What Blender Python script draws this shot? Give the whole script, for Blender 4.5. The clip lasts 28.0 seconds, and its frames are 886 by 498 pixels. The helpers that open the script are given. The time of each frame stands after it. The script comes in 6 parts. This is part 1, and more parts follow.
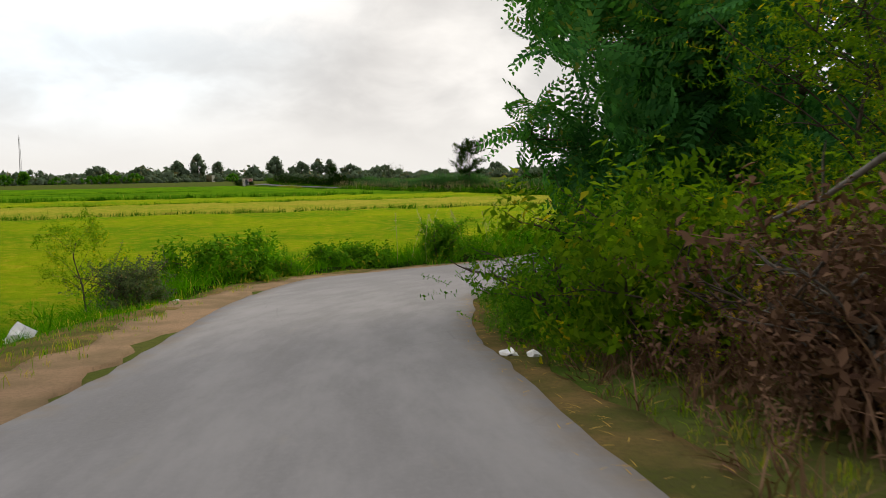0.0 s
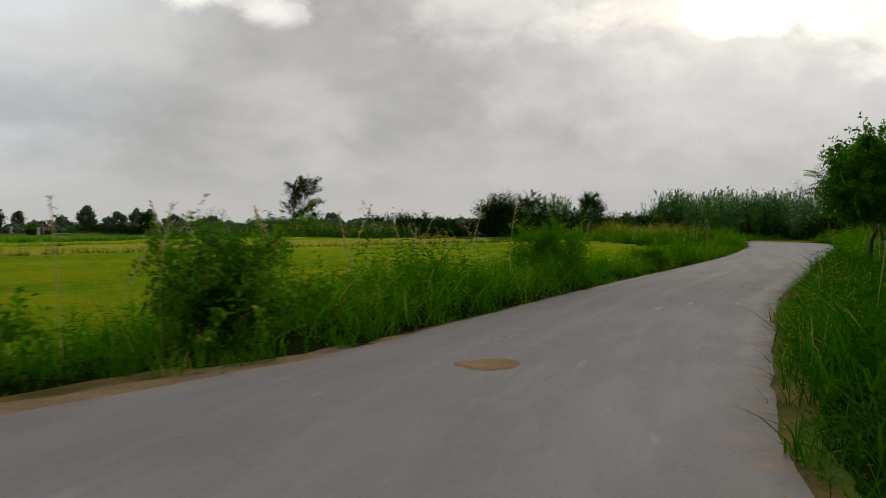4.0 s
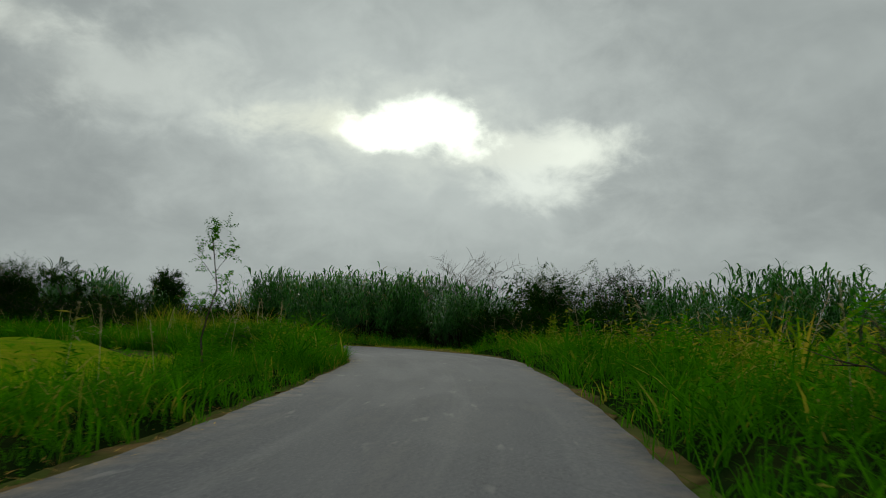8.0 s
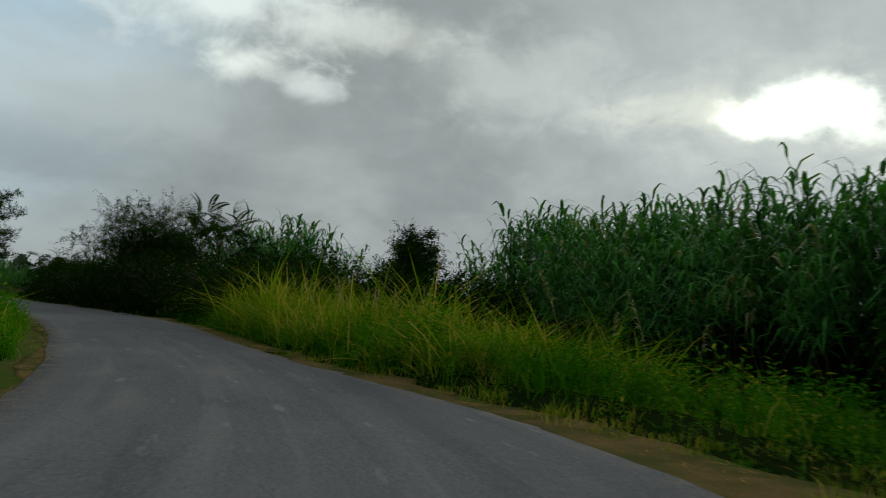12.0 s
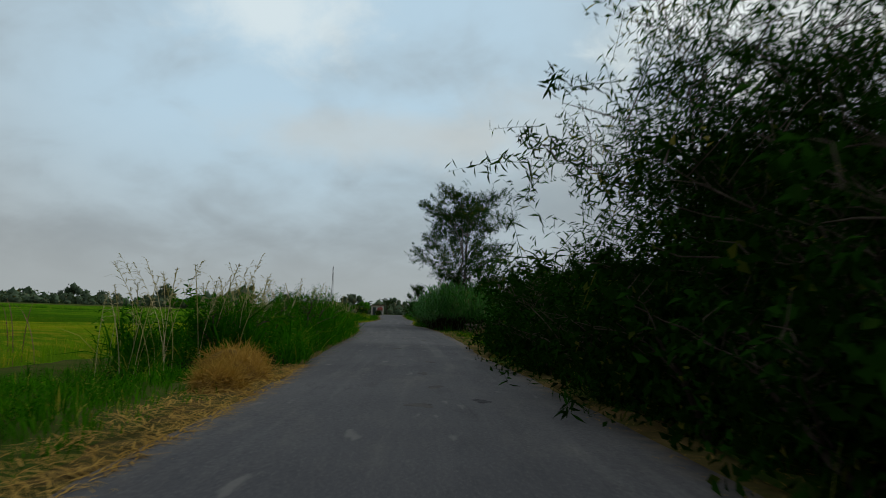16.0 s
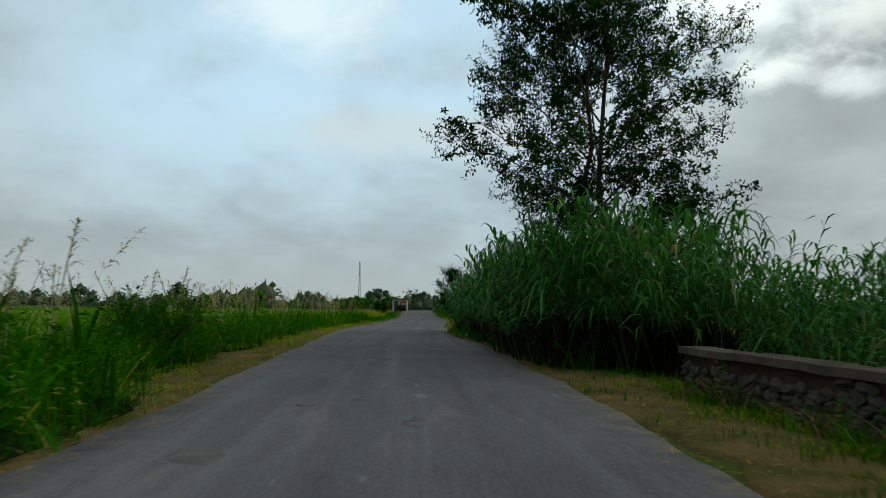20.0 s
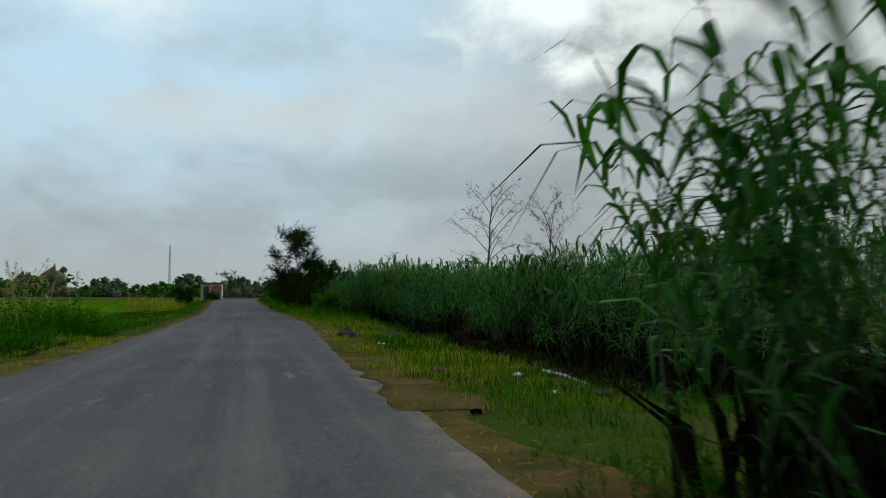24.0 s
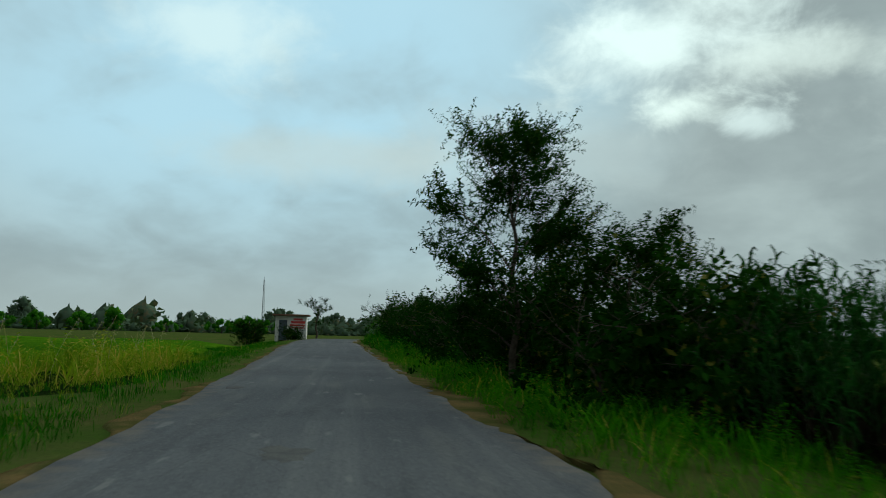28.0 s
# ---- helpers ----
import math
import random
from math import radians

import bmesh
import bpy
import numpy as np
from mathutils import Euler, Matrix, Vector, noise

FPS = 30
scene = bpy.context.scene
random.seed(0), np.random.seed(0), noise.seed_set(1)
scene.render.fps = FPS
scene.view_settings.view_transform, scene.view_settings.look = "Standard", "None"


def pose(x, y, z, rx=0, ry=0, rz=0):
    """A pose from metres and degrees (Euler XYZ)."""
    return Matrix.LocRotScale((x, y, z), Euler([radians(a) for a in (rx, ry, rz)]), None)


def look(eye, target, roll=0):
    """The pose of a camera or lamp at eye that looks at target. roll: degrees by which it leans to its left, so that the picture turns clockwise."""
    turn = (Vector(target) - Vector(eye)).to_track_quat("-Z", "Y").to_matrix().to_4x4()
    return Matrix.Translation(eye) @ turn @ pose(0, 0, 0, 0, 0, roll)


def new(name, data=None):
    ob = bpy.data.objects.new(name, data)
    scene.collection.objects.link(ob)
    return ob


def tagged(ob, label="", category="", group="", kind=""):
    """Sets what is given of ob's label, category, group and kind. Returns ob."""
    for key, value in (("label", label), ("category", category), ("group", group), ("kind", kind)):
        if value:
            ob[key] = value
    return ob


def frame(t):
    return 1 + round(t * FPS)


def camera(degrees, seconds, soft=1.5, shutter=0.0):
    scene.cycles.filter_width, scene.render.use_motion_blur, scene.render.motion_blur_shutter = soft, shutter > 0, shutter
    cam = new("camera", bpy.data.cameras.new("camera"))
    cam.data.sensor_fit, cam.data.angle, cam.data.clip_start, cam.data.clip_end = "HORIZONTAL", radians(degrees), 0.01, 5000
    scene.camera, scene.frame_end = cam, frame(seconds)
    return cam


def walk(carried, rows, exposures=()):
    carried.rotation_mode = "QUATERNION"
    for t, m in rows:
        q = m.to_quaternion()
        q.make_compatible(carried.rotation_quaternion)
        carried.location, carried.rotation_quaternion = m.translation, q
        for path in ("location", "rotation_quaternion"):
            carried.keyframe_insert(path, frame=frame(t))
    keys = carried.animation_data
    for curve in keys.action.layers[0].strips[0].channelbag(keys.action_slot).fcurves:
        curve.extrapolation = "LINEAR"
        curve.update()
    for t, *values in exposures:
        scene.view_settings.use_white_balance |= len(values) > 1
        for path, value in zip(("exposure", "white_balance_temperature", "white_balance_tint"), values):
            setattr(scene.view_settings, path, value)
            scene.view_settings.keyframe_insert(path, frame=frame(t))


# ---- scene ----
# seconds, place, and yaw, pitch, roll in degrees
PATH = [
    (0, -0.73, -0.01, 3.94, -0.36, -5.34, -0.88), (0.5, -0.92, 1.85, 3.79, 1.28, -4.08, 0.19),
    (1, -1.09, 3.87, 3.62, 2.55, -3.48, 0.46), (1.5, -1.27, 6.12, 3.41, 2.70, -3.36, 0.94),
    (2, -1.43, 8.69, 3.18, 1.79, -3.33, 0.97), (2.5, -1.55, 11.51, 2.93, -0.04, -3.25, 0.37),
    (3, -1.72, 14.99, 2.62, -2.99, -2.96, -0.13), (3.5, -1.45, 19.07, 2.25, -7.01, -2.46, -0.51),
    (4, 0.14, 23.09, 1.90, -11.80, -1.76, -0.79), (4.5, 2.00, 26.89, 1.63, -17.07, -0.86, -0.97),
    (5, 3.66, 30.62, 1.46, -22.76, 0.24, -1.03), (5.5, 5.71, 34.30, 1.33, -27.87, 1.61, -1.27),
    (6, 8.10, 38.01, 1.25, -31.97, 2.66, -1.38), (6.5, 10.81, 41.57, 1.22, -34.66, 3.78, -0.49),
    (7, 13.69, 45.04, 1.21, -35.93, 4.67, 0.11), (7.5, 16.66, 48.55, 1.22, -36.19, 5.06, 0.71),
    (8, 19.71, 52.10, 1.25, -35.74, 5.17, 1.16), (8.5, 22.85, 55.73, 1.25, -34.45, 5.21, 1.58),
    (9, 25.98, 59.44, 1.24, -32.91, 5.12, 1.81), (9.5, 28.97, 63.32, 1.25, -31.44, 4.68, 1.49),
    (10, 31.80, 67.32, 1.28, -29.97, 4.53, 1.24), (10.5, 34.35, 71.37, 1.31, -27.46, 4.85, 1.31),
    (11, 36.42, 75.60, 1.30, -22.83, 4.87, 1.92), (11.5, 37.92, 79.97, 1.27, -16.69, 4.49, 2.44),
    (12, 38.78, 84.41, 1.22, -10.23, 3.83, 3.16), (12.5, 39.09, 88.75, 1.17, -3.45, 3.41, 3.62),
    (13, 38.90, 93.01, 1.14, 3.00, 3.14, 3.96), (13.5, 38.40, 97.20, 1.13, 8.97, 2.88, 3.61),
    (14, 37.53, 101.45, 1.13, 13.83, 3.21, 3.21), (14.5, 36.29, 105.76, 1.17, 17.61, 4.04, 2.77),
    (15, 34.75, 110.18, 1.20, 20.50, 4.82, 2.37), (15.5, 32.99, 114.73, 1.22, 22.69, 4.99, 2.08),
    (16, 31.01, 119.43, 1.22, 24.20, 4.47, 1.91), (16.5, 28.88, 124.17, 1.22, 25.30, 4.06, 1.40),
    (17, 26.64, 128.95, 1.21, 26.02, 3.01, 1.04), (17.5, 24.30, 133.81, 1.19, 26.61, 1.90, 0.48),
    (18, 21.95, 138.69, 1.18, 26.93, 1.91, 0.18), (18.5, 19.58, 143.51, 1.17, 27.23, 2.78, 0.33),
    (19, 17.18, 148.23, 1.17, 27.42, 3.66, 0.65), (19.5, 14.68, 152.92, 1.17, 27.17, 3.92, 0.70),
    (20, 12.14, 157.63, 1.16, 26.26, 4.04, 0.70), (20.5, 9.68, 162.27, 1.17, 25.44, 3.90, 0.49),
    (21, 7.00, 166.92, 1.19, 25.20, 3.86, 0.99), (21.5, 4.49, 171.50, 1.21, 24.98, 3.49, 1.13),
    (22, 2.02, 176.02, 1.21, 24.70, 2.97, 0.77), (22.5, -0.42, 180.45, 1.21, 24.42, 3.07, 0.97),
    (23, -2.67, 184.73, 1.19, 22.32, 3.18, 0.90), (23.5, -4.75, 188.87, 1.17, 18.53, 3.27, 0.60),
    (24, -6.81, 193.03, 1.14, 13.87, 3.19, 0.24), (24.5, -9.03, 197.35, 1.13, 9.11, 2.77, 0.02),
    (25, -11.43, 201.86, 1.13, 4.41, 1.99, -0.03), (25.5, -13.83, 206.42, 1.15, 2.40, 2.37, 0.13),
    (26, -16.20, 211.12, 1.17, 3.92, 3.62, 0.67), (26.5, -18.72, 215.97, 1.19, 7.73, 4.41, 1.17),
    (27, -21.33, 220.95, 1.20, 12.18, 4.73, 1.34), (27.5, -24.04, 226.14, 1.19, 16.58, 5.22, 1.18),
    (28, -26.78, 231.46, 1.17, 20.28, 5.91, 1.34),
]
cam = camera(56.46, 28.0, soft=0.85, shutter=0.2)
EXPOSURES = [(0.0, 1.1, 7000, 11), (0.6, 0.9, 7000, 12), (1.2, 0.75, 7000, 12), (2.0, 0.6, 6900, 12), (2.5, 0.5, 6900, 12), (4.5, 0.3, 6800, 9), (7.0, 0.1, 6700, 9), (8.0, -0.1, 6350, -3), (9.0, -0.1, 6350, -2), (11.0, 0.0, 6300, 2), (12.0, -0.1, 6200, -2), (13.0, 0.1, 6400, 6), (15.5, -0.1, 6200, 2),
             (16.5, 0.15, 6200, 2), (17.0, 0.45, 6300, 5), (18.3, 0.45, 7000, 16), (19.0, 0.2, 6200, -4), (20.0, 0.2, 6100, -3), (21.0, 0.45, 6400, 5), (22.0, 0.35, 6300, 3), (25.0, 0.1, 6100, -1), (26.0, 0.35, 6500, 10), (27.0, 0.1, 5900, -8), (28.0, 0.1, 5800, -13)]
walk(cam, [(t, pose(x, y, z, 90 + p, 0, w) @ pose(0, 0, 0, 0, 0, r)) for t, x, y, z, w, p, r in PATH], EXPOSURES)

# ---- sky and sun ----
SUN_AZ, SUN_EL = 32.5, 14.5          # clockwise from +y, and above the horizon
sun_dir = Vector((math.sin(radians(SUN_AZ)) * math.cos(radians(SUN_EL)), math.cos(radians(SUN_AZ)) * math.cos(radians(SUN_EL)), math.sin(radians(SUN_EL))))


class Nodes:
    """Short hand for node trees."""

    def __init__(self, tree):
        self.t = tree
        tree.nodes.clear()

    def n(self, kind, **kw):
        node = self.t.nodes.new(kind)
        for k, v in kw.items():
            if k == "op":
                node.operation = v
            elif k == "blend":
                node.blend_type = v
            elif k == "dims":
                node.noise_dimensions = v
        return node

    def put(self, socket, v):
        if hasattr(v, "links"):
            self.t.links.new(v, socket)
        elif hasattr(v, "outputs"):
            self.t.links.new(v.outputs[0], socket)
        else:
            socket.default_value = v

    def math(self, op, a, b=0.0, c=0.0, clamp=False):
        node = self.n("ShaderNodeMath", op=op)
        node.use_clamp = clamp
        for i, v in enumerate((a, b, c)):
            self.put(node.inputs[i], v)
        return node.outputs[0]

    def vec(self, op, a, b=(0, 0, 0)):
        node = self.n("ShaderNodeVectorMath", op=op)
        self.put(node.inputs[0], a)
        self.put(node.inputs[1], b)
        return node.outputs["Value"] if op in ("DOT_PRODUCT", "LENGTH", "DISTANCE") else node.outputs[0]

    def noise(self, vec, scale, detail=3.0, rough=0.55, distort=0.0):
        node = self.n("ShaderNodeTexNoise")
        if vec is not None:
            self.put(node.inputs["Vector"], vec)
        node.inputs["Scale"].default_value = scale
        node.inputs["Detail"].default_value = detail
        node.inputs["Roughness"].default_value = rough
        node.inputs["Distortion"].default_value = distort
        return node.outputs[0]

    def span(self, v, a, b, lo=0.0, hi=1.0, smooth=True):
        node = self.n("ShaderNodeMapRange")
        if smooth:
            node.interpolation_type = "SMOOTHSTEP"
        for i, x in enumerate((v, a, b, lo, hi)):
            self.put(node.inputs[i], x)
        return node.outputs[0]

    def mix(self, f, a, b, blend="MIX"):
        node = self.n("ShaderNodeMix")
        node.data_type, node.blend_type = "RGBA", blend
        self.put(node.inputs[0], f)
        for i, v in ((6, a), (7, b)):
            self.put(node.inputs[i], (*v, 1) if isinstance(v, tuple) and len(v) == 3 else v)
        return node.outputs[2]


def make_sky():
    world = bpy.data.worlds.new("sky")
    scene.world = world
    world.use_nodes = True
    g = Nodes(world.node_tree)
    coord = g.n("ShaderNodeTexCoord").outputs["Generated"]
    air = g.n("ShaderNodeTexSky")
    air.sky_type, air.sun_disc = "NISHITA", False
    air.sun_elevation, air.sun_rotation = radians(SUN_EL), radians(SUN_AZ)
    air.air_density, air.dust_density = 1.2, 2.0
    sep = g.n("ShaderNodeSeparateXYZ")
    g.put(sep.inputs[0], coord)
    x, y, z = sep.outputs
    # cloud deck: the view direction meets a flat layer, flattened towards the horizon
    up = g.math("ADD", g.math("MAXIMUM", z, 0.0), 0.42)
    flat = g.n("ShaderNodeCombineXYZ")
    g.put(flat.inputs[0], g.math("DIVIDE", x, up))
    g.put(flat.inputs[1], g.math("DIVIDE", y, up))
    flat.inputs[2].default_value = 3.1
    big = g.noise(flat.outputs[0], 1.6, 3.0, 0.5, 0.2)
    fine = g.noise(flat.outputs[0], 5.5, 4.0, 0.55, 0.25)
    puff = g.noise(g.vec("MULTIPLY", coord, (1.0, 1.0, 1.4)), 13.0, 6.0, 0.6, 0.3)
    tone = g.math("ADD", g.math("MULTIPLY", big, 0.6), g.math("MULTIPLY", fine, 0.4))
    deck = g.mix(g.span(tone, 0.32, 0.68), (0.31, 0.315, 0.325), (0.47, 0.475, 0.48))
    # thin cloud and pale blue away from the sun's side
    side = g.vec("DOT_PRODUCT", coord, (-0.52, 0.80, 0.30))
    clear = g.math("MULTIPLY", g.math("MULTIPLY", g.span(side, 0.86, 0.995), g.span(tone, 0.36, 0.58, 0.5, 1.0)), g.span(z, 0.03, 0.24, 0.35, 1.0))
    blue = g.vec("SCALE", air.outputs[0])
    blue.node.inputs["Scale"].default_value = 0.08
    deck = g.mix(g.math("MULTIPLY", clear, 0.85), deck, g.mix(0.85, blue, (0.60, 0.76, 0.92)))

    def cloud(az, el, rx, ry, ragged, soft):
        """How far a torn oval of sky, at az degrees clockwise from +y and el above the horizon, covers each direction."""
        a, e = radians(az), radians(el)
        mid = (math.sin(a) * math.cos(e), math.cos(a) * math.cos(e), math.sin(e))
        right, top = (math.cos(a), -math.sin(a), 0.0), (-math.sin(a) * math.sin(e), -math.cos(a) * math.sin(e), math.cos(e))
        d = g.math("MAXIMUM", g.vec("DOT_PRODUCT", coord, mid), 0.05)
        u = g.math("DIVIDE", g.math("DIVIDE", g.vec("DOT_PRODUCT", coord, right), d), math.tan(radians(rx)))
        v = g.math("DIVIDE", g.math("DIVIDE", g.vec("DOT_PRODUCT", coord, top), d), math.tan(radians(ry)))
        r = g.math("SQRT", g.math("ADD", g.math("MULTIPLY", u, u), g.math("MULTIPLY", v, v)))
        r = g.math("ADD", r, g.math("MULTIPLY", g.math("SUBTRACT", puff, 0.5), ragged))
        r = g.math("ADD", r, g.math("MULTIPLY", g.math("SUBTRACT", fine, 0.5), ragged * 0.6))
        return g.span(r, 1.0 + soft, 1.0 - soft)

    grey, white, warm = (0.62, 0.62, 0.62), (0.88, 0.88, 0.87), (2.0, 1.95, 1.75)
    for az, el, rx, ry, ragged, soft, col, amount in (
            (34, 13.5, 17, 8, 1.6, 0.75, (0.62, 0.62, 0.62), 0.75), (15, 15.5, 6, 2.2, 2.6, 0.9, (0.70, 0.69, 0.67), 0.6), (-5.0, 19.5, 5.5, 2.8, 3.2, 0.95, (1.0, 1.0, 0.98), 0.85), (3.0, 18.0, 5.0, 1.2, 3.0, 0.95, (0.80, 0.78, 0.74), 0.6), (-14, 12.5, 9, 3.0, 1.5, 0.7, grey, 0.5),
            (-36, 20, 4.5, 2.6, 2.6, 0.9, white, 0.6), (-29, 12.0, 8, 1.6, 1.6, 0.7, grey, 0.6), (-4.0, 15.6, 2.6, 1.3, 2.6, 0.7, (1.0, 0.99, 0.94), 0.9), (0.4, 14.2, 1.6, 0.7, 2.4, 0.8, white, 0.7),
            (44.2, 12.0, 3.8, 1.4, 3.0, 0.8, (1.05, 1.02, 0.94), 0.9), (43.0, 9.4, 3.4, 1.1, 3.0, 0.8, (0.95, 0.93, 0.88), 0.85), (32.5, 13.6, 7.0, 2.5, 2.6, 0.95, (0.80, 0.785, 0.74), 0.85), (39.5, 12.4, 3.6, 0.9, 3.4, 0.95, (0.85, 0.82, 0.76), 0.6), (28.2, 13.6, 3.6, 1.0, 3.4, 0.98, (0.98, 0.93, 0.80), 0.7), (33.4, 13.5, 3.2, 1.1, 3.4, 0.98, warm, 1.0), (35.3, 14.3, 1.7, 1.1, 3.0, 0.95, warm, 1.0)):
        deck = g.mix(g.math("MULTIPLY", cloud(az, el, rx, ry, ragged, soft), amount), deck, col)
    # an overcast sky is brighter overhead than at its rim, and dims away from the hidden sun
    lift = g.n("ShaderNodeVectorMath", op="SCALE")
    g.put(lift.inputs[0], deck)
    towards = g.vec("DOT_PRODUCT", coord, (math.sin(radians(10)), math.cos(radians(10)), 0.0))
    g.put(lift.inputs["Scale"], g.math("MULTIPLY", g.span(z, 0.36, 0.95, 1.0, 1.75), g.span(towards, -0.8, 0.35, 0.45, 1.0)))
    deck = g.mix(g.math("MULTIPLY", g.span(z, 0.10, 0.0), g.span(towards, -0.5, 0.35)), lift.outputs[0], (0.40, 0.405, 0.41))
    deck = g.mix(g.span(z, 0.0, -0.05), deck, (0.10, 0.10, 0.08))
    bg = g.n("ShaderNodeBackground")
    g.put(bg.inputs[0], deck)
    bg.inputs[1].default_value = 1.0
    out = g.n("ShaderNodeOutputWorld")
    g.put(out.inputs[0], bg.outputs[0])


make_sky()
sun = new("sun", bpy.data.lights.new("sun", "SUN"))
sun.data.energy, sun.data.angle, sun.data.color = 1.5, radians(18), (1.0, 0.95, 0.86)
sun.matrix_world = look(sun_dir * 100, (0, 0, 0))


# ---- materials ----
def material(name):
    m = bpy.data.materials.new(name)
    m.use_nodes = True
    return m, Nodes(m.node_tree)


def finish(g, color, rough, bump=None, strength=0.4, dist=0.02, metal=0.0, spec=0.5):
    p = g.n("ShaderNodeBsdfPrincipled")
    g.put(p.inputs["Base Color"], (*color, 1) if isinstance(color, tuple) and len(color) == 3 else color)
    g.put(p.inputs["Roughness"], rough)
    p.inputs["Metallic"].default_value = metal
    p.inputs["Specular IOR Level"].default_value = spec
    if bump is not None:
        b = g.n("ShaderNodeBump")
        b.inputs["Strength"].default_value, b.inputs["Distance"].default_value = strength, dist
        g.put(b.inputs["Height"], bump)
        g.put(p.inputs["Normal"], b.outputs[0])
    return p


def leafy(name, dark, light, dry=None, dry_share=0.0, thin=0.30, rough=0.6, gloss=0.0):
    """Blades and leaves: a colour for each leaf, thin enough to let light through."""
    m, g = material(name)
    r = g.n("ShaderNodeNewGeometry").outputs["Random Per Island"]
    pos = g.n("ShaderNodeTexCoord").outputs["Object"]
    patch = g.noise(pos, 0.35, 3.0)
    f = g.math("ADD", g.math("MULTIPLY", r, 0.6), g.math("MULTIPLY", g.span(patch, 0.3, 0.7), 0.4))
    col = g.mix(f, dark, light)
    if dry:
        pick = g.math("ADD", g.math("FRACT", g.math("MULTIPLY", r, 37.7)), g.math("MULTIPLY", g.math("SUBTRACT", patch, 0.5), 0.9))
        col = g.mix(g.span(pick, 1 - dry_share - 0.08, 1 - dry_share + 0.08), col, dry)
    p = finish(g, col, rough, spec=gloss)
    tr = g.n("ShaderNodeBsdfTranslucent")
    g.put(tr.inputs[0], g.mix(1.0, col, (1.25, 1.35, 0.4), "MULTIPLY"))
    ms = g.n("ShaderNodeMixShader")
    ms.inputs[0].default_value = thin * 0.8
    g.put(ms.inputs[1], p.outputs[0])
    g.put(ms.inputs[2], tr.outputs[0])
    out = g.n("ShaderNodeOutputMaterial")
    g.put(out.inputs[0], ms.outputs[0])
    return m


def solid(name, build):
    m, g = material(name)
    pos = g.n("ShaderNodeTexCoord").outputs["Object"]
    out = g.n("ShaderNodeOutputMaterial")
    g.put(out.inputs[0], build(g, pos).outputs[0])
    return m


def two_tone(a, b, scale, rough=0.9, bump=0.5, dist=0.02, fine=40.0, c=None):
    def build(g, pos):
        n1 = g.noise(pos, scale, 5.0, 0.6)
        n2 = g.noise(pos, fine, 4.0, 0.7)
        col = g.mix(g.span(n1, 0.35, 0.65), a, b)
        col = g.mix(g.math("MULTIPLY", g.span(n2, 0.4, 0.75), 0.6), col, c or tuple(v * 0.55 for v in a))
        return finish(g, col, rough, g.math("ADD", n1, n2), bump, dist, spec=0.0 if rough > 0.85 else 0.4)
    return build


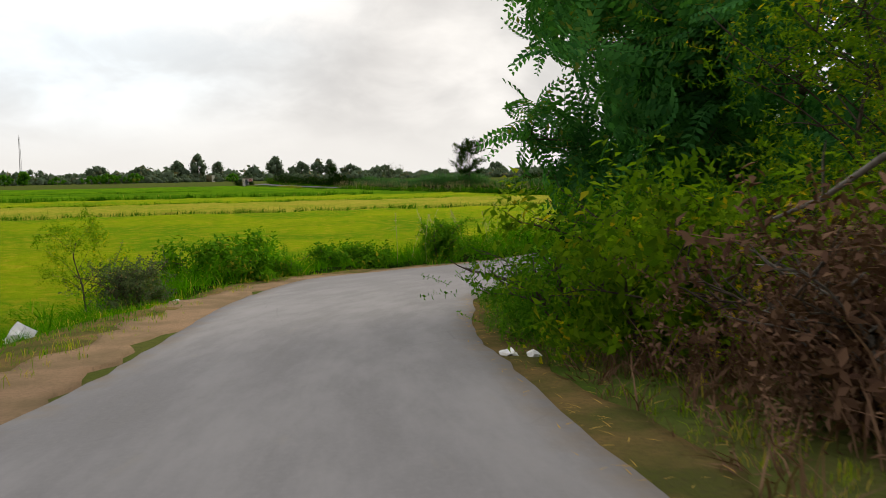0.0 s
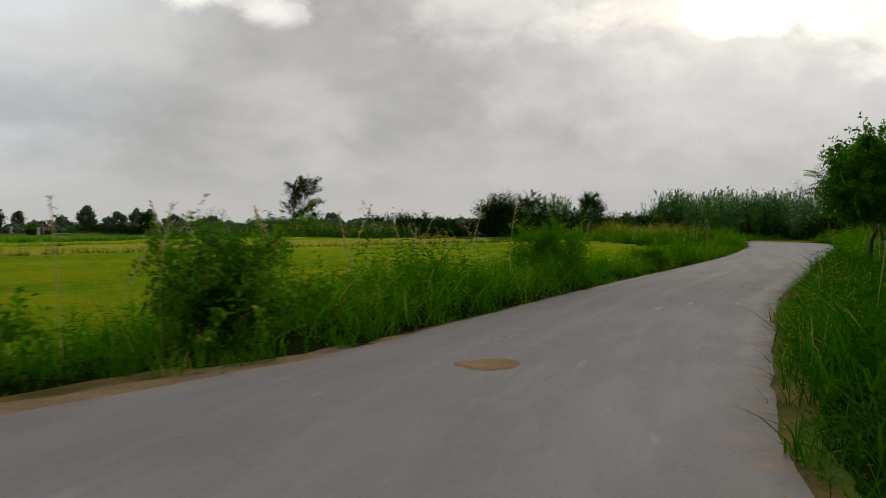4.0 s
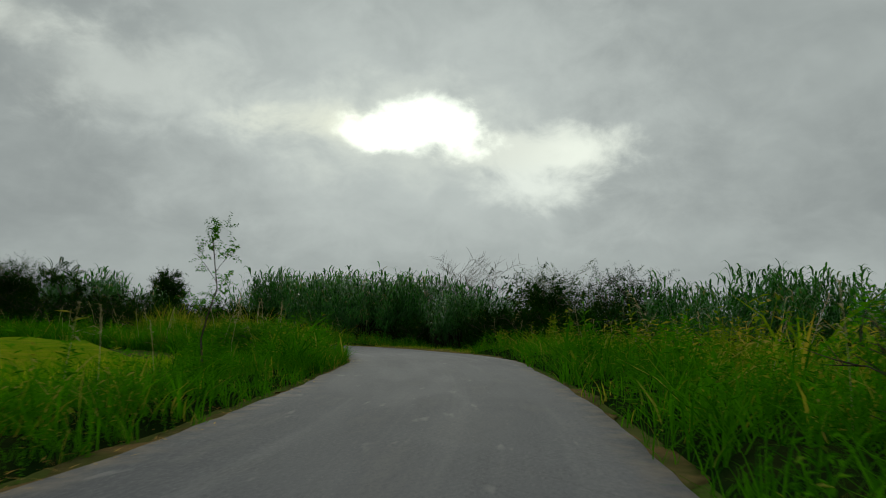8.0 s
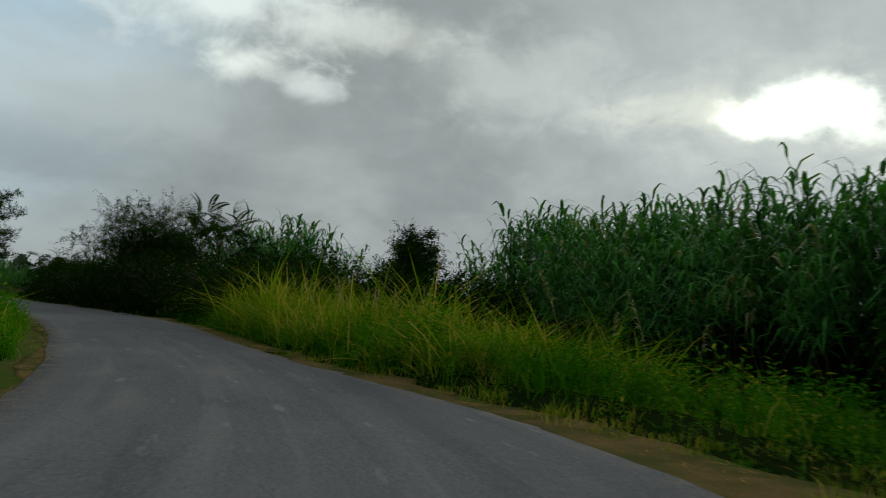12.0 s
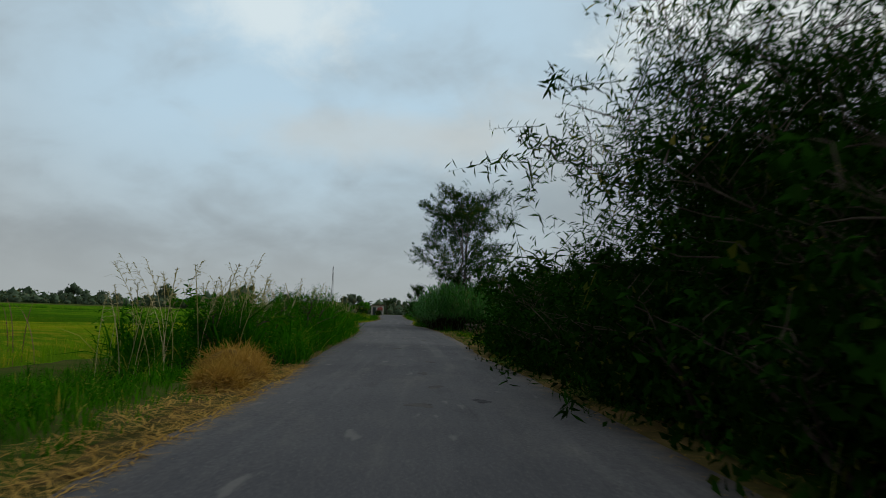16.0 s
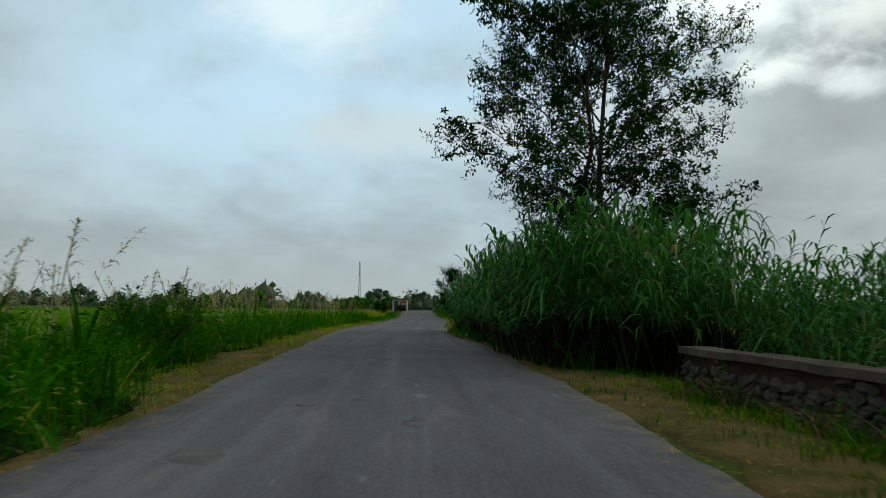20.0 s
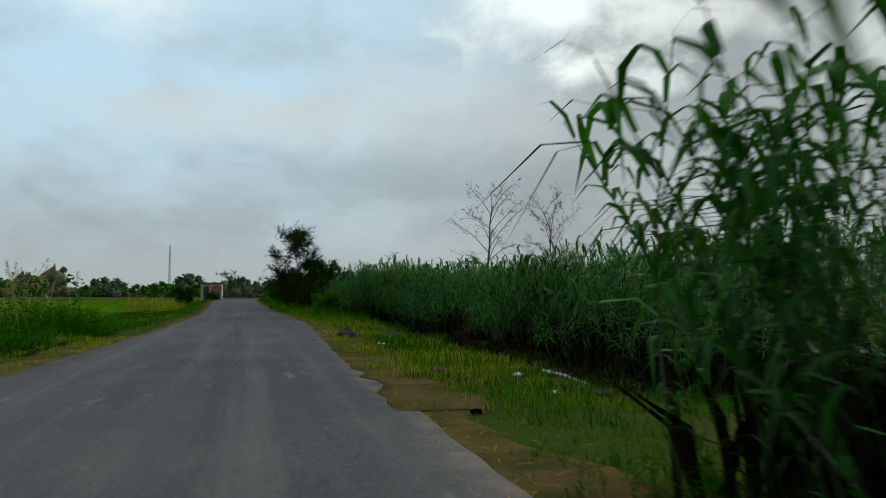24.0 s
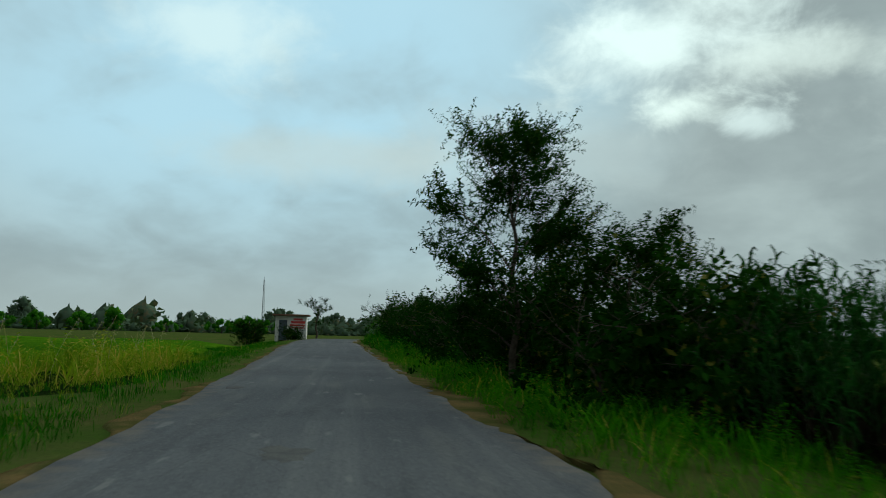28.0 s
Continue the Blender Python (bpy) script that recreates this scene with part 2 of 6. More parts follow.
def asphalt_nodes(g, pos):
    lane = g.n("ShaderNodeAttribute")
    lane.attribute_name = "lane"
    drawn = g.vec("MULTIPLY", lane.outputs["Vector"], (1.0, 0.22, 1.0))
    big = g.noise(lane.outputs["Vector"], 0.12, 4.0, 0.6, 0.4)
    mid = g.noise(drawn, 1.3, 5.0, 0.65)
    grit = g.noise(pos, 90.0, 3.0, 0.7)
    streak = g.noise(g.vec("MULTIPLY", lane.outputs["Vector"], (1.9, 0.035, 1.0)), 1.0, 4.0, 0.6)
    stone = g.noise(pos, 26.0, 2.0, 0.6)
    col = g.mix(g.span(big, 0.3, 0.7), (0.082, 0.081, 0.089), (0.118, 0.116, 0.123))
    col = g.mix(g.math("MULTIPLY", g.span(streak, 0.50, 0.68), 0.5), col, (0.165, 0.16, 0.16))
    col = g.mix(g.math("MULTIPLY", g.span(streak, 0.47, 0.30), 0.5), col, (0.070, 0.069, 0.075))
    col = g.mix(g.math("MULTIPLY", g.span(mid, 0.50, 0.72), 0.5), col, (0.18, 0.17, 0.16))
    col = g.mix(g.math("MULTIPLY", g.span(mid, 0.47, 0.30), 0.55), col, (0.058, 0.057, 0.062))
    col = g.mix(g.math("MULTIPLY", g.span(stone, 0.52, 0.70), 0.35), col, (0.21, 0.20, 0.19))
    col = g.mix(g.math("MULTIPLY", g.span(stone, 0.48, 0.32), 0.35), col, (0.045, 0.044, 0.048))
    col = g.mix(g.math("MULTIPLY", g.span(grit, 0.5, 0.8), 0.45), col, (0.22, 0.21, 0.20))
    # extra brightness of the first stretch, put into the asphalt's colour
    lightened = g.n("ShaderNodeAttribute")
    lightened.attribute_name = "lightened"
    col = g.mix(g.math("MULTIPLY", lightened.outputs["Fac"], g.span(mid, 0.25, 0.75, 0.95, 0.45)), col, (0.27, 0.26, 0.264))
    blot = g.noise(drawn, 3.4, 3.0, 0.5)
    col = g.mix(g.math("MULTIPLY", g.span(blot, 0.64, 0.73), 0.45), col, (0.25, 0.235, 0.22))
    edge = g.n("ShaderNodeAttribute")
    edge.attribute_name = "dusty"
    dust = g.math("MULTIPLY", edge.outputs["Fac"], g.span(g.noise(pos, 2.3, 5.0), 0.35, 0.7))
    col = g.mix(g.math("MULTIPLY", dust, 0.8), col, (0.24, 0.19, 0.14))
    # thin cracks
    vor = g.n("ShaderNodeTexVoronoi")
    vor.feature = "DISTANCE_TO_EDGE"
    vor.inputs["Scale"].default_value = 0.55
    g.put(vor.inputs["Vector"], g.vec("ADD", pos, g.vec("MULTIPLY", g.n("ShaderNodeTexNoise").outputs[1], (1.5, 1.5, 0))))
    crack = g.math("MULTIPLY", g.span(vor.outputs["Distance"], 0.012, 0.0), g.span(big, 0.5, 0.62))
    col = g.mix(g.math("MULTIPLY", crack, 0.15), col, (0.025, 0.025, 0.026))
    return finish(g, col, g.span(mid, 0.3, 0.7, 0.88, 0.98), g.math("SUBTRACT", grit, crack), 0.3, 0.006, spec=0.08)


def crop_nodes(light, deep, gold, share):
    def build(g, pos):
        n1 = g.noise(pos, 0.09, 4.0, 0.6, 0.5)
        n2 = g.noise(pos, 1.3, 5.0, 0.65)
        n3 = g.noise(g.vec("MULTIPLY", pos, (14.0, 14.0, 3.0)), 1.0, 4.0, 0.75)
        col = g.mix(g.span(n1, 0.35, 0.68), deep, light)
        col = g.mix(g.math("MULTIPLY", g.span(n2, 0.62 - share * 0.3, 0.85 - share * 0.3), 0.7), col, gold)
        col = g.mix(g.math("MULTIPLY", g.span(n3, 0.55, 0.3), 0.55), col, tuple(v * 0.45 for v in deep))
        return finish(g, col, 0.85, g.math("ADD", n2, g.math("MULTIPLY", n3, 1.5)), 1.0, 0.12, spec=0.0)
    return build


M_ASPHALT = solid("asphalt", asphalt_nodes)
M_SAND = solid("sandy_soil", two_tone((0.30, 0.20, 0.125), (0.20, 0.145, 0.085), 0.9, 0.95, 0.8, 0.04, 22.0, (0.15, 0.11, 0.07)))
M_DRYGRASS = solid("trodden_dry_grass", two_tone((0.20, 0.135, 0.055), (0.085, 0.092, 0.026), 1.1, 0.95, 0.9, 0.05, 24.0, (0.075, 0.062, 0.032)))
M_GROUND = solid("weedy_ground", two_tone((0.06, 0.10, 0.016), (0.10, 0.105, 0.03), 0.35, 0.95, 0.8, 0.06, 12.0, (0.05, 0.055, 0.02)))
M_RICE = solid("ripening_rice", crop_nodes((0.27, 0.36, 0.010), (0.13, 0.26, 0.010), (0.42, 0.36, 0.025), 0.55))
M_RICE_GOLD = solid("golden_rice", crop_nodes((0.36, 0.35, 0.04), (0.22, 0.30, 0.02), (0.46, 0.36, 0.06), 0.7))
M_RICE_GREEN = solid("green_rice", crop_nodes((0.12, 0.25, 0.008), (0.06, 0.16, 0.008), (0.24, 0.27, 0.02), 0.3))
M_GRASS = leafy("verge_grass", (0.010, 0.060, 0.002), (0.095, 0.29, 0.006), (0.34, 0.30, 0.06), 0.03, 0.42)
M_GRASS_YELLOW = leafy("seeding_grass", (0.06, 0.13, 0.005), (0.26, 0.34, 0.02), (0.42, 0.32, 0.07), 0.22, 0.42)
M_LUSH = leafy("lush_grass", (0.006, 0.038, 0.002), (0.052, 0.20, 0.005), (0.28, 0.28, 0.05), 0.03, 0.36)
M_RICE_BLADE = leafy("rice_blade", (0.09, 0.22, 0.005), (0.22, 0.36, 0.008), (0.50, 0.42, 0.04), 0.12, 0.4)
M_REED = leafy("cane_leaf", (0.005, 0.042, 0.008), (0.080, 0.255, 0.040), (0.24, 0.22, 0.11), 0.012, 0.3, 0.45, 0.04)
M_CANE = solid("cane_stem", two_tone((0.025, 0.075, 0.015), (0.055, 0.10, 0.025), 3.0, 0.6, 0.2, 0.01, 30.0))
M_PLUME = leafy("seed_plume", (0.26, 0.22, 0.13), (0.42, 0.36, 0.24), None, 0, 0.3, 0.8)
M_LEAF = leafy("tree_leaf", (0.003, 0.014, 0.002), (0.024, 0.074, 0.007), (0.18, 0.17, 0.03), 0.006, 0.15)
M_LEAF_COOL = leafy("pinnate_leaf", (0.012, 0.070, 0.022), (0.085, 0.27, 0.070), (0.20, 0.22, 0.04), 0.01, 0.42)
M_LEAF_MID = leafy("young_tree_leaf", (0.014, 0.065, 0.005), (0.095, 0.28, 0.018), (0.24, 0.24, 0.03), 0.01, 0.35)
M_LEAF_LIGHT = leafy("weed_leaf", (0.025, 0.10, 0.006), (0.12, 0.29, 0.016), (0.36, 0.32, 0.03), 0.03, 0.35)
M_LEAF_YELLOW = leafy("yellowing_leaf", (0.036, 0.105, 0.006), (0.23, 0.36, 0.022), (0.62, 0.44, 0.02), 0.06, 0.6)
M_LEAF_GREY = leafy("greyish_leaf", (0.045, 0.075, 0.035), (0.13, 0.17, 0.09), (0.2, 0.16, 0.09), 0.08)
# darker copy of cane_leaf with shade put into its colour
M_REED_SHADED = leafy("shaded_cane_leaf", (0.004, 0.022, 0.004), (0.036, 0.115, 0.018), None, 0, 0.2)
# sheet laid under tall grass; its dark colour stands for the shade there
M_SHADE_MAT = solid("grass_foot_shade", two_tone((0.008, 0.022, 0.004), (0.020, 0.030, 0.007), 1.6, 0.95, 0.9, 0.06, 18.0, (0.010, 0.014, 0.005)))
M_FLOWER = leafy("white_blossom", (0.5, 0.5, 0.42), (0.7, 0.7, 0.62), None, 0, 0.2, 0.8)
M_DEAD = leafy("dead_stalk", (0.075, 0.038, 0.028), (0.25, 0.15, 0.095), None, 0, 0.1, 0.9)
# dead blades in a near-black that stands for shade in and under reeds
M_SHADE_THATCH = leafy("shade_dark_dead_leaf", (0.016, 0.013, 0.008), (0.036, 0.029, 0.018), None, 0, 0.05, 0.95)
M_STRAW = leafy("straw", (0.36, 0.21, 0.05), (0.56, 0.36, 0.10), None, 0, 0.15, 0.8)
M_STRAWMAT = solid("matted_straw", two_tone((0.36, 0.22, 0.06), (0.24, 0.15, 0.045), 6.0, 0.95, 0.9, 0.03, 40.0))
M_BARK = solid("bark", two_tone((0.06, 0.048, 0.038), (0.115, 0.095, 0.075), 4.0, 0.95, 0.9, 0.03, 25.0))
M_TWIG = solid("grey_twig", two_tone((0.13, 0.115, 0.10), (0.22, 0.20, 0.175), 3.0, 0.9, 0.4, 0.01, 30.0))
# paler and greyer than near leaves: distance haze mixed into the colour
M_FAR_HAZED = leafy("far_foliage_hazed", (0.065, 0.100, 0.062), (0.115, 0.155, 0.10), (0.16, 0.14, 0.08), 0.05, 0.15, 0.8)
M_WHITE = solid("whitewash", two_tone((0.78, 0.76, 0.72), (0.66, 0.63, 0.58), 0.8, 0.9, 0.2, 0.01, 20.0, (0.50, 0.46, 0.40)))
M_CONCRETE = solid("weathered_concrete", two_tone((0.145, 0.12, 0.095), (0.08, 0.07, 0.058), 1.4, 0.95, 0.8, 0.02, 22.0, (0.09, 0.085, 0.075)))
M_BRICK = solid("old_brick", two_tone((0.24, 0.12, 0.08), (0.15, 0.09, 0.065), 3.0, 0.95, 0.6, 0.01, 35.0))
M_STONE = solid("field_stone", two_tone((0.11, 0.10, 0.09), (0.065, 0.06, 0.055), 2.0, 0.95, 0.9, 0.03, 18.0))
M_SOIL = solid("dark_soil", two_tone((0.055, 0.042, 0.032), (0.10, 0.075, 0.055), 1.5, 0.95, 0.9, 0.05, 16.0))
M_PLASTIC = solid("crumpled_plastic", two_tone((0.80, 0.80, 0.80), (0.68, 0.69, 0.72), 4.0, 0.45, 0.5, 0.02, 20.0, (0.55, 0.55, 0.56)))
M_STEEL = solid("galvanised_steel", two_tone((0.30, 0.30, 0.31), (0.20, 0.20, 0.21), 2.0, 0.6, 0.1, 0.01, 30.0))
M_DOOR = solid("painted_door", two_tone((0.10, 0.12, 0.15), (0.07, 0.08, 0.10), 2.0, 0.6, 0.1, 0.01, 20.0))
M_SIGNWHITE = solid("sign_white", two_tone((0.78, 0.76, 0.74), (0.70, 0.66, 0.64), 1.0, 0.6, 0.05, 0.01, 12.0, (0.62, 0.58, 0.56)))
M_SIGNRED = solid("sign_red", two_tone((0.62, 0.06, 0.05), (0.50, 0.05, 0.05), 1.0, 0.6, 0.05, 0.01, 12.0, (0.42, 0.05, 0.05)))

# ---- the road's line, and places along it ----
ROAD = [
    (0.8, -14.9), (-0.1, -5.9), (-0.7, 0), (-1.3, 6), (-1.5, 12), (-0.7, 17.9), (0.9, 23.7), (3, 29.3), (5.9, 34.6), (10.5, 41.2),
    (15.6, 47.3), (20.8, 53.4), (26, 59.5), (30.8, 65.9), (35, 72.6), (37.4, 78.2), (38.7, 84), (39.1, 90), (38.6, 95.9),
    (37.4, 101.8), (35.4, 108.5), (32.1, 116.9), (27.2, 127.8), (19.3, 144), (10, 161.7), (0.3, 179.2), (-8.9, 197), (-18.1, 214.7),
    (-27.8, 233.4),
]
ROAD_END = [(-40, 258), (-52, 281), (-60.5, 297), (-67, 313), (-69.5, 330), (-67, 348), (-58, 368), (-40, 392)]


def smooth_line(points, step=1.0):
    pts = np.array([points[0]] + points + [points[-1]], float)
    out = []
    for i in range(1, len(pts) - 2):
        p0, p1, p2, p3 = pts[i - 1:i + 3]
        n = max(2, int(np.linalg.norm(p2 - p1) / step))
        for u in np.arange(n) / n:
            out.append(0.5 * (2 * p1 + (p2 - p0) * u + (2 * p0 - 5 * p1 + 4 * p2 - p3) * u * u + (3 * p1 - p0 - 3 * p2 + p3) * u ** 3))
    return np.array(out + [pts[-1]])


LINE = smooth_line(ROAD + ROAD_END)
ALONG = np.concatenate([[0], np.cumsum(np.linalg.norm(np.diff(LINE, axis=0), axis=1))]) - 15.0
S_END = ALONG[-1]
TAN = np.gradient(LINE, axis=0)
TAN /= np.linalg.norm(TAN, axis=1)[:, None]
# lateral place of both edges of the asphalt: metres along, metres to the right of the line
LEFT = np.array([
    (-15, -2.4), (8, -2.5), (12, -2.9), (20, -5), (24, -6), (27, -6), (30, -4.8), (32.5, -3.9), (36, -3.85), (44, -3.6), (60, -3.4),
    (75, -3.6), (86, -3.1), (100, -2.9), (110, -3.1), (118, -3.1), (125, -2.8), (134, -2.4), (145, -2.5), (160, -3), (185, -2.8),
    (200, -3), (209, -3.5), (220, -4), (232, -3.1), (245, -2.5), (262, -2.3), (272, -2.6), (286, -3.3), (310, -3.9), (345, -3.5),
    (420, -2.8),
])
RIGHT = np.array([
    (-15, 1.4), (8, 1.35), (13, 1.3), (17, 0.8), (22, 0.45), (27, 0.7), (30, 1.1), (33, 1.5), (38, 1.6), (52, 1.4), (60, 1.25),
    (75, 1.5), (82, 1.8), (88, 2.4), (94, 2.6), (101, 3.1), (105, 2.9), (109, 1.9), (115, 1), (121, 1.3), (127, 2), (137, 2.4),
    (150, 2), (157, 1.7), (170, 2.1), (188, 2.4), (203, 2.5), (208, 1.8), (215, 1.6), (222, 1.7), (232, 2.1), (241, 2.4),
    (254, 2.7), (265, 2.2), (275, 1.8), (290, 1.4), (345, 1.4), (420, 1.4),
])
# the road comes down off a bank
FALL = np.array([
    (-15, 4), (0, 2.74), (3.8, 2.42), (8.7, 1.98), (11.5, 1.73), (20, 1), (27.4, 0.43), (31.4, 0.26), (35.7, 0.13), (40, 0.05),
    (46, 0.02), (60, 0.04), (78, 0.07), (85, 0.1), (96, 0.02), (105, -0.06), (130, 0.02), (175, -0.04), (195, 0.01), (222, -0.07),
    (245, 0), (275, 0), (300, 0.1), (345, 0.42), (365, 0.25), (440, 0),
])
FIELD_Z = -0.35


def road_z(s):
    return np.interp(s, FALL[:, 0], FALL[:, 1])


def soften(s, table):
    return (np.interp(s - 2, table[:, 0], table[:, 1]) + np.interp(s, table[:, 0], table[:, 1]) * 2 + np.interp(s + 2, table[:, 0], table[:, 1])) / 4


def left_edge(s):
    return soften(s, LEFT)


def right_edge(s):
    return soften(s, RIGHT)


def at(s, lat):
    """x, y at s metres along the road and lat metres to the right of its line."""
    s = np.asarray(s, float)
    x, y = np.interp(s, ALONG, LINE[:, 0]), np.interp(s, ALONG, LINE[:, 1])
    tx, ty = np.interp(s, ALONG, TAN[:, 0]), np.interp(s, ALONG, TAN[:, 1])
    return x + ty * lat, y - tx * lat


def ground_z(x, y):
    """Height of the earth: level with the asphalt beside it, falling away to the fields."""
    x, y = np.atleast_1d(np.asarray(x, float)), np.atleast_1d(np.asarray(y, float))
    z = np.empty(len(x))
    for k in range(0, len(x), 4000):
        dx, dy = x[k:k + 4000, None] - LINE[None, :, 0], y[k:k + 4000, None] - LINE[None, :, 1]
        d2 = dx * dx + dy * dy
        i = d2.argmin(1)
        r = np.arange(len(i))
        lat = dx[r, i] * TAN[i, 1] - dy[r, i] * TAN[i, 0]
        s = ALONG[i] + np.clip(dx[r, i] * TAN[i, 0] + dy[r, i] * TAN[i, 1], -0.8, 0.8)
        d = np.sqrt(d2[r, i])
        off = np.where(lat < 0, d + left_edge(s), d - right_edge(s))
        high = road_z(s)
        width = np.where(lat < 0, 2.6, 3.2) + high * np.where(lat < 0, 3.2, 9.0)
        f = np.clip((off - 1.0) / width, 0, 1)
        f = f * f * (3 - 2 * f)
        z[k:k + 4000] = high - 0.05 + (FIELD_Z - high + 0.05) * f + np.where(off > 0.6, 0.05 * np.sin(x[k:k + 4000] * 0.9 + 1.7 * np.sin(y[k:k + 4000] * 0.6)) * np.clip(off - 0.6, 0, 1), 0)
    return z


def spot(s, lat, dz=0.0):
    x, y = at(s, lat)
    return Vector((float(x), float(y), float(ground_z(x, y)[0]) + dz))


# ---- meshes ----
def mesh_of(name, verts, quads, mats, smooth=False):
    """A mesh from arrays; quads: n x 4, or a list of faces."""
    me = bpy.data.meshes.new(name)
    verts = np.asarray(verts, np.float32)
    if isinstance(quads, np.ndarray):
        n = len(quads)
        me.vertices.add(len(verts))
        me.vertices.foreach_set("co", verts.ravel())
        me.loops.add(n * 4)
        me.loops.foreach_set("vertex_index", quads.astype(np.int32).ravel())
        me.polygons.add(n)
        me.polygons.foreach_set("loop_start", np.arange(0, n * 4, 4, dtype=np.int32))
        if smooth:
            me.polygons.foreach_set("use_smooth", np.ones(n, bool))
    else:
        me.from_pydata([tuple(map(float, v)) for v in verts], [], quads)
        if smooth:
            me.polygons.foreach_set("use_smooth", np.ones(len(me.polygons), bool))
    for m in mats if isinstance(mats, (list, tuple)) else [mats]:
        me.materials.append(m)
    me.update(calc_edges=True)
    return me


def thing(name, me, label, category, kind="", group=""):
    ob = new(name, me)
    return tagged(ob, label, category, group, kind)


def holder(name, place, label, category, group=""):
    ob = new(name)
    ob.location = place
    return tagged(ob, label, category, group)


def part_mesh(name, me, parent, label=""):
    ob = new(name, me)
    ob.parent = parent
    return tagged(ob, label) if label else ob


def part(name, bm, mat, parent, label=""):
    me = bpy.data.meshes.new(name)
    bm.to_mesh(me)
    bm.free()
    me.materials.append(mat)
    return part_mesh(name, me, parent, label)


def join(chunks):
    """One pair of arrays out of many (verts, quads)."""
    vs, qs, n = [], [], 0
    for v, q in chunks:
        if len(v):
            vs.append(v)
            qs.append(q + n)
            n += len(v)
    return np.concatenate(vs), np.concatenate(qs)


rng = np.random.default_rng(7)


def scattered(protos, place, yaw, scale, tilt=None, tilt_dir=None, stretch=None):
    """Copies of small (verts, quads) shapes as one pair of arrays."""
    n = len(place)
    pick = rng.integers(0, len(protos), n)
    out = []
    for k, (v, q) in enumerate(protos):
        i = np.nonzero(pick == k)[0]
        if not len(i):
            continue
        c, s = np.cos(yaw[i])[:, None], np.sin(yaw[i])[:, None]
        sz = scale[i][:, None]
        x, y, z = v[None, :, 0] * sz, v[None, :, 1] * sz, v[None, :, 2] * sz * (stretch[i][:, None] if stretch is not None else 1.0)
        X, Y = c * x - s * y, s * x + c * y
        if tilt is not None:
            a = tilt[i][:, None]
            dx, dy = np.cos(tilt_dir[i])[:, None], np.sin(tilt_dir[i])[:, None]
            along = X * dx + Y * dy
            na, nz = along * np.cos(a) + z * np.sin(a), -along * np.sin(a) + z * np.cos(a)
            X, Y, z = X + (na - along) * dx, Y + (na - along) * dy, nz
        P = np.stack([X + place[i][:, 0:1], Y + place[i][:, 1:2], z + place[i][:, 2:3]], -1)
        Q = q[None] + (np.arange(len(i)) * len(v))[:, None, None]
        out.append((P.reshape(-1, 3), Q.reshape(-1, 4)))
    return join(out)


def ribbon(points, widths, side):
    """A bent strip through points; side: its sideways direction."""
    p, w = np.asarray(points, float), np.asarray(widths, float)[:, None]
    v = np.empty((len(p) * 2, 3))
    v[0::2], v[1::2] = p - side * w / 2, p + side * w / 2
    i = np.arange(len(p) - 1) * 2
    return v, np.stack([i, i + 1, i + 3, i + 2], 1)


def blade(height, reach, width, segs, yaw, base=(0, 0, 0), droop=1.0):
    t = np.linspace(0, 1, segs + 1)
    out = reach * t ** 1.7
    up = height * (t - 0.28 * droop * t ** 3.2)
    d, side = np.array([np.cos(yaw), np.sin(yaw), 0]), np.array([-np.sin(yaw), np.cos(yaw), 0])
    pts = np.array(base) + out[:, None] * d + up[:, None] * np.array([0, 0, 1])
    w = width * np.clip(np.minimum(0.55 + t * 1.5, (1 - t) * 1.9 + 0.04), 0.04, 1)
    return ribbon(pts, w, side)


def grass_tuft(r, blades, h, spread=0.10, lean=0.5, width=0.012, segs=3):
    return join([blade(h * r.uniform(0.55, 1.0), h * lean * r.uniform(0.15, 1.0), width * r.uniform(0.7, 1.3), segs, r.uniform(0, 6.28),
                       (r.normal(0, spread), r.normal(0, spread), 0), r.uniform(0.4, 1.6)) for _ in range(blades)])


def plume_stalk(r, h, head=0.35, twigs=16):
    """A thin stalk with an open, drooping seed head."""
    lean = r.uniform(0.05, 0.35) * h
    a = r.uniform(0, 6.28)
    d = np.array([np.cos(a), np.sin(a), 0])
    t = np.linspace(0, 1, 5)
    stem = (lean * t ** 2)[:, None] * d + (h * t)[:, None] * np.array([0, 0, 1])
    chunks = [ribbon(stem, np.full(5, 0.008), np.array([-d[1], d[0], 0]))]
    for k in range(twigs):
        u = 1 - head * r.uniform(0, 1) ** 1.2
        p = lean * u ** 2 * d + np.array([0, 0, h * u])
        b = r.uniform(0, 6.28)
        L = head * h * 0.45 * r.uniform(0.4, 1.0) * (1.15 - (u - 1 + head) / head * 0.7)
        e = np.array([np.cos(b), np.sin(b), r.uniform(0.2, 1.0)])
        e = e / np.linalg.norm(e) * L + d * L * 0.5
        q = p + e
        mid = (p + q) / 2 + np.array([0, 0, 0.05 * L])
        end = q - np.array([0, 0, 0.3 * L])
        chunks.append(ribbon(np.array([p, mid, end]), [0.004, 0.012, 0.006], np.array([-np.sin(b), np.cos(b), 0])))
    return join(chunks)


